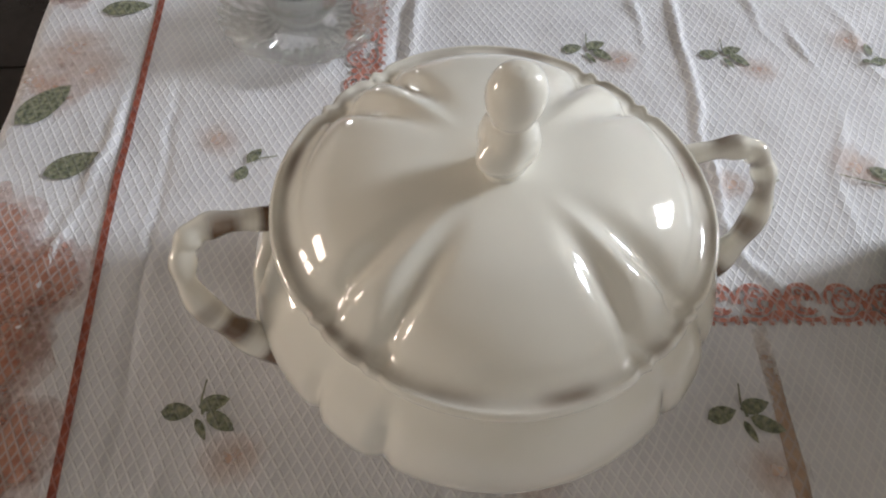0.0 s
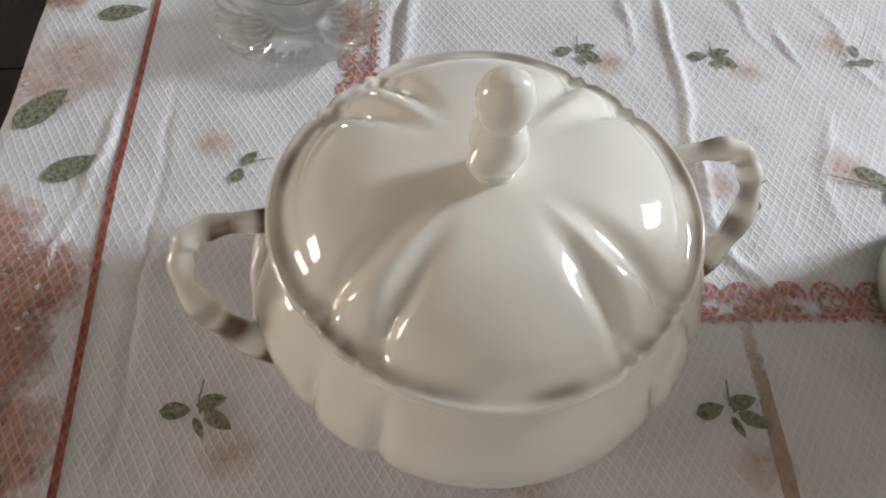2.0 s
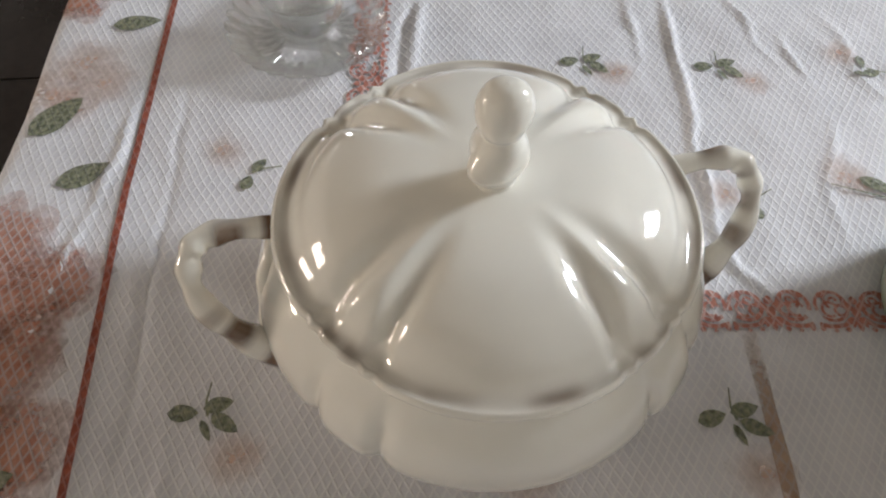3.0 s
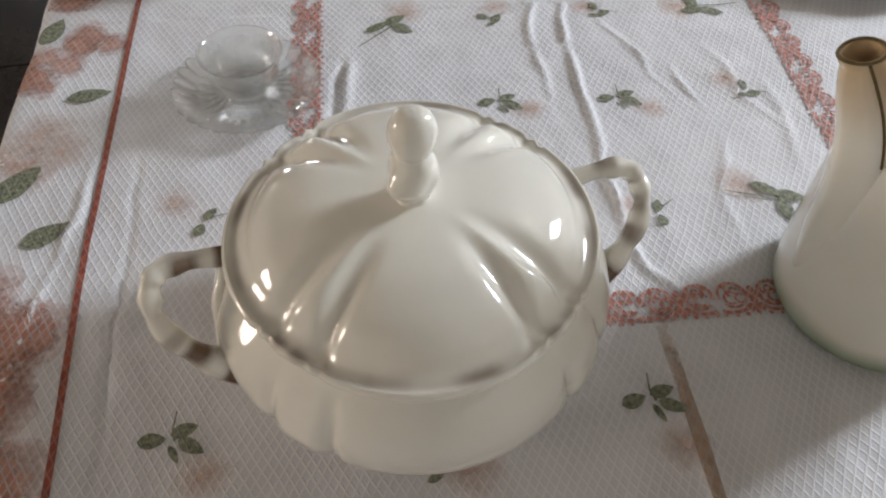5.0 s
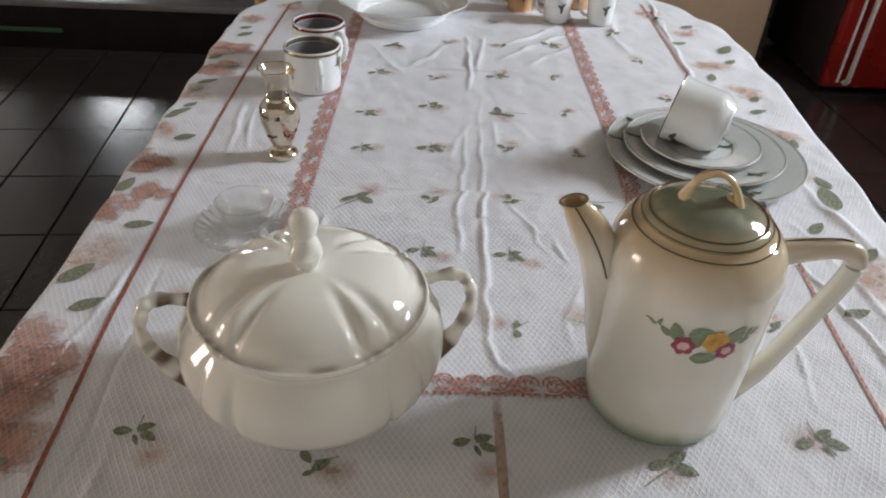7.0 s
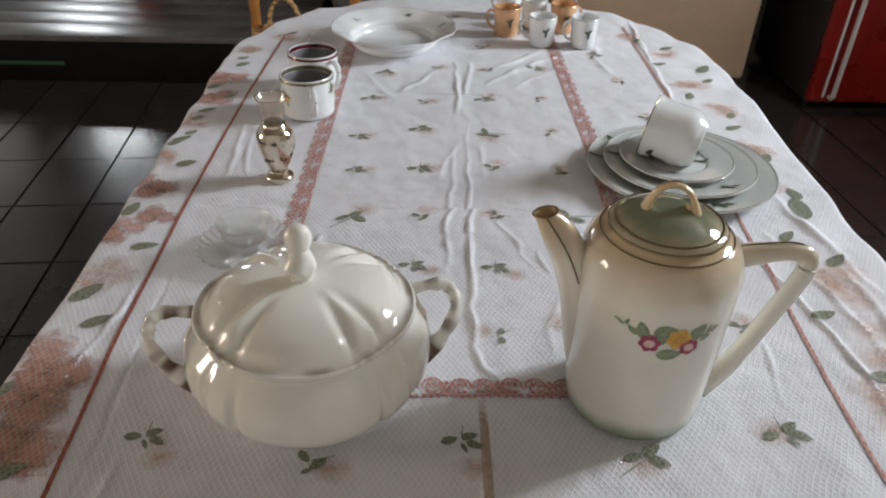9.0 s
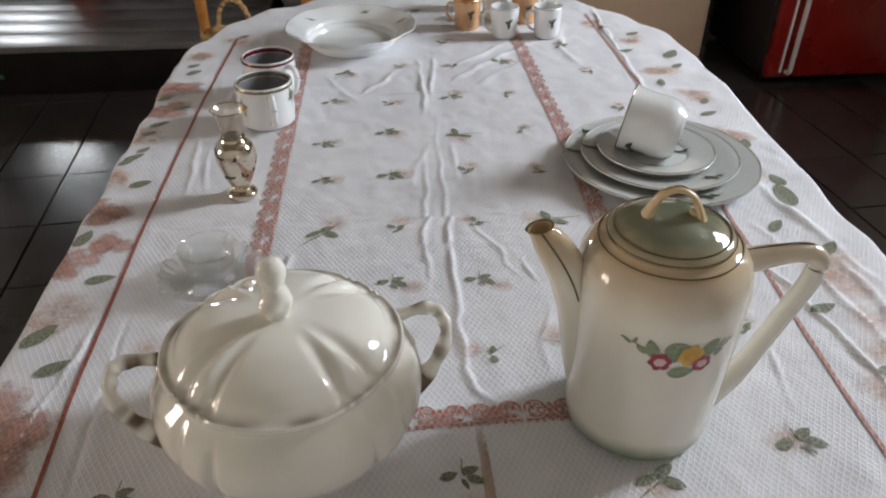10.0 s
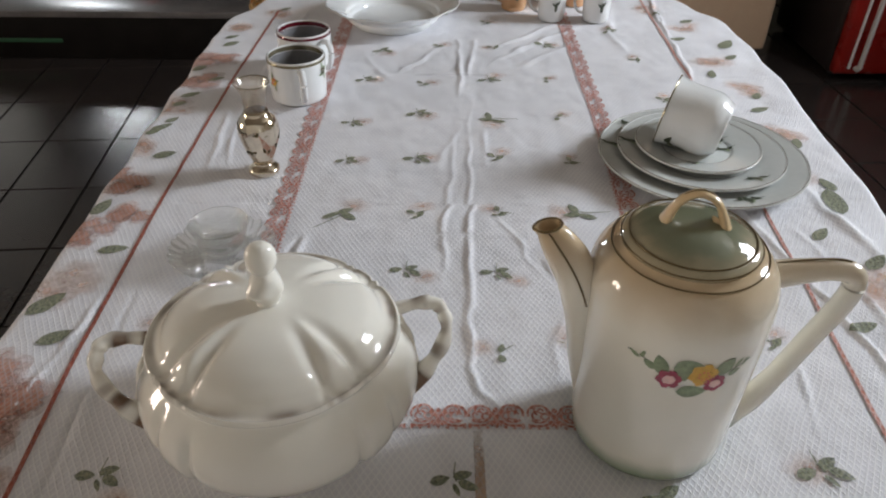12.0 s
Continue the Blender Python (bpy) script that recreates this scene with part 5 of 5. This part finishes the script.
def chair(x, y, rz):
    root = thing("dining_chair", "honey-varnished wooden chair with a woven rush seat", "chair", x, y, 0, rz)
    for sx in (-0.165, 0.165):
        post = lathe(spray([(0.0, 0.0), (0.014, 0.0), (0.018, 0.06), (0.0185, 0.40), (0.020, 0.46), (0.0165, 0.52), (0.0185, 0.60), (0.0155, 0.66), (0.0205, 0.72), (0.0185, 0.84), (0.0155, 0.94), (0.019, 0.97), (0.012, 0.995), (0.0, 1.0)], 4), 20)
        part("back_post", post, CHAIR_WOOD, root).location = (sx, 0, 0)
        leg = lathe(spray([(0.0, 0.0), (0.013, 0.0), (0.018, 0.08), (0.0165, 0.2), (0.021, 0.30), (0.018, 0.44), (0.0, 0.45)], 4), 20)
        part("front_leg", leg, CHAIR_WOOD, root).location = (sx * 1.12, -0.37, 0)
        for z in (0.16, 0.28):
            part("stretcher", tube([(sx, 0, z), (sx * 1.12, -0.37, z)], 0.010, 10), CHAIR_WOOD, root)
    for z0, z1 in ((0.640, 0.715), (0.80, 0.87), (0.90, 0.965)):
        bm = bmesh.new()
        n = 16
        rows = []
        for i in range(n + 1):
            t = 2 * i / n - 1
            bow = 0.012 * (1 - t * t)
            lift = 0.010 * (1 - t * t)
            rows.append([bm.verts.new((0.160 * t, bow + d, z + (lift if z == z1 else 0))) for d, z in ((-0.007, z0), (-0.007, z1), (0.007, z1), (0.007, z0))])
        for p, q in zip(rows, rows[1:]):
            for k in range(4):
                bm.faces.new((p[k], p[(k + 1) % 4], q[(k + 1) % 4], q[k]))
        bm.faces.new(rows[0])
        bm.faces.new(rows[-1])
        part("back_rail", bm, CHAIR_WOOD, root)
    for z in (0.20, 0.34):
        part("stretcher", tube([(-0.18, -0.37, z), (0.18, -0.37, z)], 0.010, 10), CHAIR_WOOD, root)
    seat = bmesh.new()
    for i in range(24):
        a = 0.19 - 0.19 * i / 24
        y_ = -0.185
        for s in (1, -1):
            tube([(-a, y_ + s * a, 0.447), (a, y_ + s * a, 0.447)], 0.0055, 6, seat)
            tube([(s * a, y_ - a, 0.446), (s * a, y_ + a, 0.446)], 0.0055, 6, seat)
    part("seat", seat, RUSH, root, "woven rush seat")
    return root


chair(-0.443, 2.0, 0)


def basket(x, y, z):
    root = thing("wicker_basket", "small wicker basket with a round handle on the chair seat", "basket", x, y, z)
    bm = bmesh.new()
    for k in range(9):
        r = 0.065 + 0.004 * k
        pts = [Vector((r * math.cos(a), r * 0.8 * math.sin(a), 0.006 + 0.0105 * k + 0.003 * math.sin(a * 12 + k * 3.14))) for a in (2 * math.pi * i / 60 for i in range(61))]
        tube(pts, 0.0058, 6, bm)
    lathe([(0, 0.002), (0.062, 0.002), (0.062, 0.006), (0, 0.006)], 30, bm)
    part("basket_body", bm, WICKER, root)
    for e in (-0.006, 0.006):
        pts = [Vector((0.046 * math.cos(a), e + 0.003 * math.sin(a * 20), 0.105 + 0.085 * math.sin(a))) for a in (math.pi * i / 40 for i in range(41))]
        part("handle", tube(pts, 0.006, 8), WICKER, root)
    for i in range(14):
        a = i * 0.9
        p = Vector((0.03 * math.cos(a) + 0.035, 0.03 * math.sin(a), 0.085 + 0.004 * (i % 3)))
        part("straw_flower", tube([p, p + Vector((0.035 * math.cos(a * 2), 0.03 * math.sin(a * 3), 0.012 + 0.004 * (i % 4)))], 0.005, 6), WICKER, root)
    return root


basket(-0.475, 1.80, 0.4535)

# ---- back of the room ----
platform = thing("low_platform", "low black-fronted platform with a worn grey plank top", "platform", -1.75, 2.73, 0)
part("front_board", box(-1.5, 1.17, 0.0, 0.03, 0.0, 0.185, 0.004), BLACK_WOOD, platform)
part("platform_side", box(1.14, 1.17, 0.031, 1.5, 0.0, 0.185, 0.004), BLACK_WOOD, platform)
for i in range(9):
    part("plank", box(-1.5, 1.18, -0.01 + 0.168 * i, -0.01 + 0.168 * i + 0.166, 0.186, 0.212, 0.0015), PLANK, platform)
part("green_strip", box(-1.5, 0.10, -0.006, -0.001, 0.075, 0.092, 0.001), GREEN_PLASTIC, platform)

# Made-up cabinet, black so that the back of the room stays dark
cab = thing("dark_stand_in", "made-up black sideboard on the low platform that fills the dark background", "sideboard", -1.75, 3.75, 0.212)
part("carcass", box(-1.3, 1.1, 0.0, 0.48, 0.03, 0.20, 0.006), BLACK_WOOD, cab)
for i in range(4):
    d = part("door", box(-1.28 + 0.6 * i, -0.72 + 0.6 * i, -0.022, -0.001, 0.04, 0.19, 0.005), BLACK_WOOD, cab)
    part("handle", tube([(-0.78 + 0.6 * i, -0.030, 0.10), (-0.78 + 0.6 * i, -0.030, 0.16)], 0.006, 8), STEEL, d)
for sx in (-1.2, 1.0):
    for sy in (0.05, 0.43):
        part("foot", box(sx - 0.03, sx + 0.03, sy - 0.03, sy + 0.03, 0.0, 0.03, 0.004), BLACK_WOOD, cab)

bucket = thing("bucket", "orange plastic bucket on the low platform", "bucket", -1.50, 3.45, 0.2125)
part("bucket_body", lathe([(0.0, 0.0), (0.062, 0.0), (0.066, 0.004), (0.085, 0.19), (0.090, 0.192), (0.090, 0.2), (0.082, 0.2), (0.063, 0.008), (0.0, 0.008)], 40), ORANGE_PLASTIC, bucket)
part("handle", tube([Vector((0.089 * math.cos(a), -0.02 - 0.06 * math.sin(a), 0.19 - 0.06 * math.sin(a))) for a in (math.pi * i / 24 for i in range(25))], 0.003, 8), STEEL, bucket)

sofa = thing("sofa", "grey upholstered low sofa with loose cushions", "sofa", -0.08, 3.05, 0)
part("base", box(-0.42, 0.42, 0.0, 0.78, 0.06, 0.24, 0.02), SOFA_CLOTH, sofa)
for i in range(2):
    part("seat_cushion", box(-0.42 + 0.42 * i + 0.003, 0.42 * i - 0.003, -0.02, 0.62, 0.242, 0.37, 0.045, None, 4), SOFA_CLOTH, sofa)
    part("back_cushion", box(-0.42 + 0.42 * i + 0.003, 0.42 * i - 0.003, 0.60, 0.78, 0.372, 0.80, 0.05, None, 4), SOFA_CLOTH, sofa)
for sx in (-0.37, 0.37):
    for sy in (0.06, 0.72):
        part("foot", lathe([(0, 0), (0.02, 0), (0.026, 0.06), (0, 0.06)], 16), BLACK_WOOD, sofa).location = (sx, sy, 0)

fridge = thing("cream_refrigerator", "cream enamelled refrigerator with a long pale handle", "refrigerator", 0.98, 2.82, 0)
part("cabinet", box(-0.45, 0.45, 0.045, 0.70, 0.02, 1.62, 0.02, None, 3), CREAM_ENAMEL, fridge)
door = part("door", box(-0.45, 0.45, 0.0, 0.042, 0.03, 1.61, 0.016, None, 4), CREAM_ENAMEL, fridge)
part("handle", tube([(-0.385, 0.001, 0.33), (-0.385, -0.024, 0.331), (-0.385, -0.036, 0.342), (-0.385, -0.036, 1.14), (-0.385, -0.024, 1.149), (-0.385, 0.001, 1.15)], 0.011, 12, None, 1.0, (1, 0, 0)), PALE_HANDLE, door)
part("door_seal", box(-0.44, 0.44, 0.0405, 0.0460, 0.04, 1.60), BLACK_RUBBER, fridge)
for sx in (-0.38, 0.38):
    for sy in (0.1, 0.62):
        part("foot", lathe([(0, 0), (0.02, 0), (0.02, 0.022), (0, 0.022)], 16), BLACK_RUBBER, fridge).location = (sx, sy, 0)

red = thing("red_refrigerator", "red enamelled refrigerator with a pale bar handle", "refrigerator", 1.94, 2.55, 0)
# cabinet coloured as its shadowed side looks
part("cabinet", box(-0.32, 0.32, 0.055, 0.66, 0.02, 1.50, 0.02, None, 3), SHADOWED_CABINET, red, "cabinet behind the red door, blackened for its shadowed side")
door = part("door", box(-0.32, 0.32, 0.0, 0.050, 0.03, 1.49, 0.018, None, 4), RED_ENAMEL, red)
part("handle", tube([(-0.232, 0.001, 0.060), (-0.232, -0.020, 0.061), (-0.232, -0.030, 0.070), (-0.232, -0.030, 1.11), (-0.232, -0.020, 1.119), (-0.232, 0.001, 1.12)], 0.010, 12, None, 1.0, (1, 0, 0)), PALE_HANDLE, door, "pale bar handle")
part("handle_trim", tube([(-0.262, -0.003, 0.06), (-0.262, -0.003, 1.12)], 0.006, 8), PALE_HANDLE, door)
for sx in (-0.27, 0.27):
    for sy in (0.1, 0.6):
        part("foot", lathe([(0, 0), (0.018, 0), (0.018, 0.022), (0, 0.022)], 16), BLACK_RUBBER, red).location = (sx, sy, 0)

# ---- floor tiles ----
TW, TL, TURNED = 0.235, 0.331, radians(4.4)


def tile_mesh():
    bm = box(-TW / 2 + 0.004, TW / 2 - 0.004, -TL / 2 + 0.004, TL / 2 - 0.004, -0.0055, 0.0, 0.0005, None, 1)
    bmesh.ops.recalc_face_normals(bm, faces=bm.faces)
    me = bpy.data.meshes.new("tile")
    bm.to_mesh(me)
    bm.free()
    me.materials.append(TILE)
    return me


TILE_MESH = tile_mesh()
placed = []
for i in range(-18, 20):
    for j in range(-16, 20):
        u, v = (i + 0.5) * TW, (j + 0.5) * TL
        x = -1.105 + u * math.cos(TURNED) - v * math.sin(TURNED)
        y = 0.998 + u * math.sin(TURNED) + v * math.cos(TURNED)
        if X0 + 0.13 < x < X1 - 0.13 and Y0 + 0.18 < y < Y1 - 0.18:
            placed.append((x, y))
rest = bmesh.new()
count = 0
rnd = random.Random(4)
for x, y in placed:
    shown = 0.4 < y < 3.0 and (-2.3 < x < -0.5 or 0.6 < x < 2.5)
    m = pose(x, y, rnd.uniform(-0.0006, 0.0004), rnd.uniform(-0.12, 0.12), rnd.uniform(-0.12, 0.12), math.degrees(TURNED))
    if shown and count < 300:
        ob = new("tile", TILE_MESH)
        ob.parent = floor
        ob.matrix_basis = m
        count += 1
    else:
        part_bm = bmesh.new()
        part_bm.from_mesh(TILE_MESH)
        bmesh.ops.transform(part_bm, matrix=m, verts=part_bm.verts)
        tmp = bpy.data.meshes.new("tile_rest")
        part_bm.to_mesh(tmp)
        part_bm.free()
        rest.from_mesh(tmp)
        bpy.data.meshes.remove(tmp)
tagged(part("remaining_tiles", rest, TILE, floor), kind="stuff")
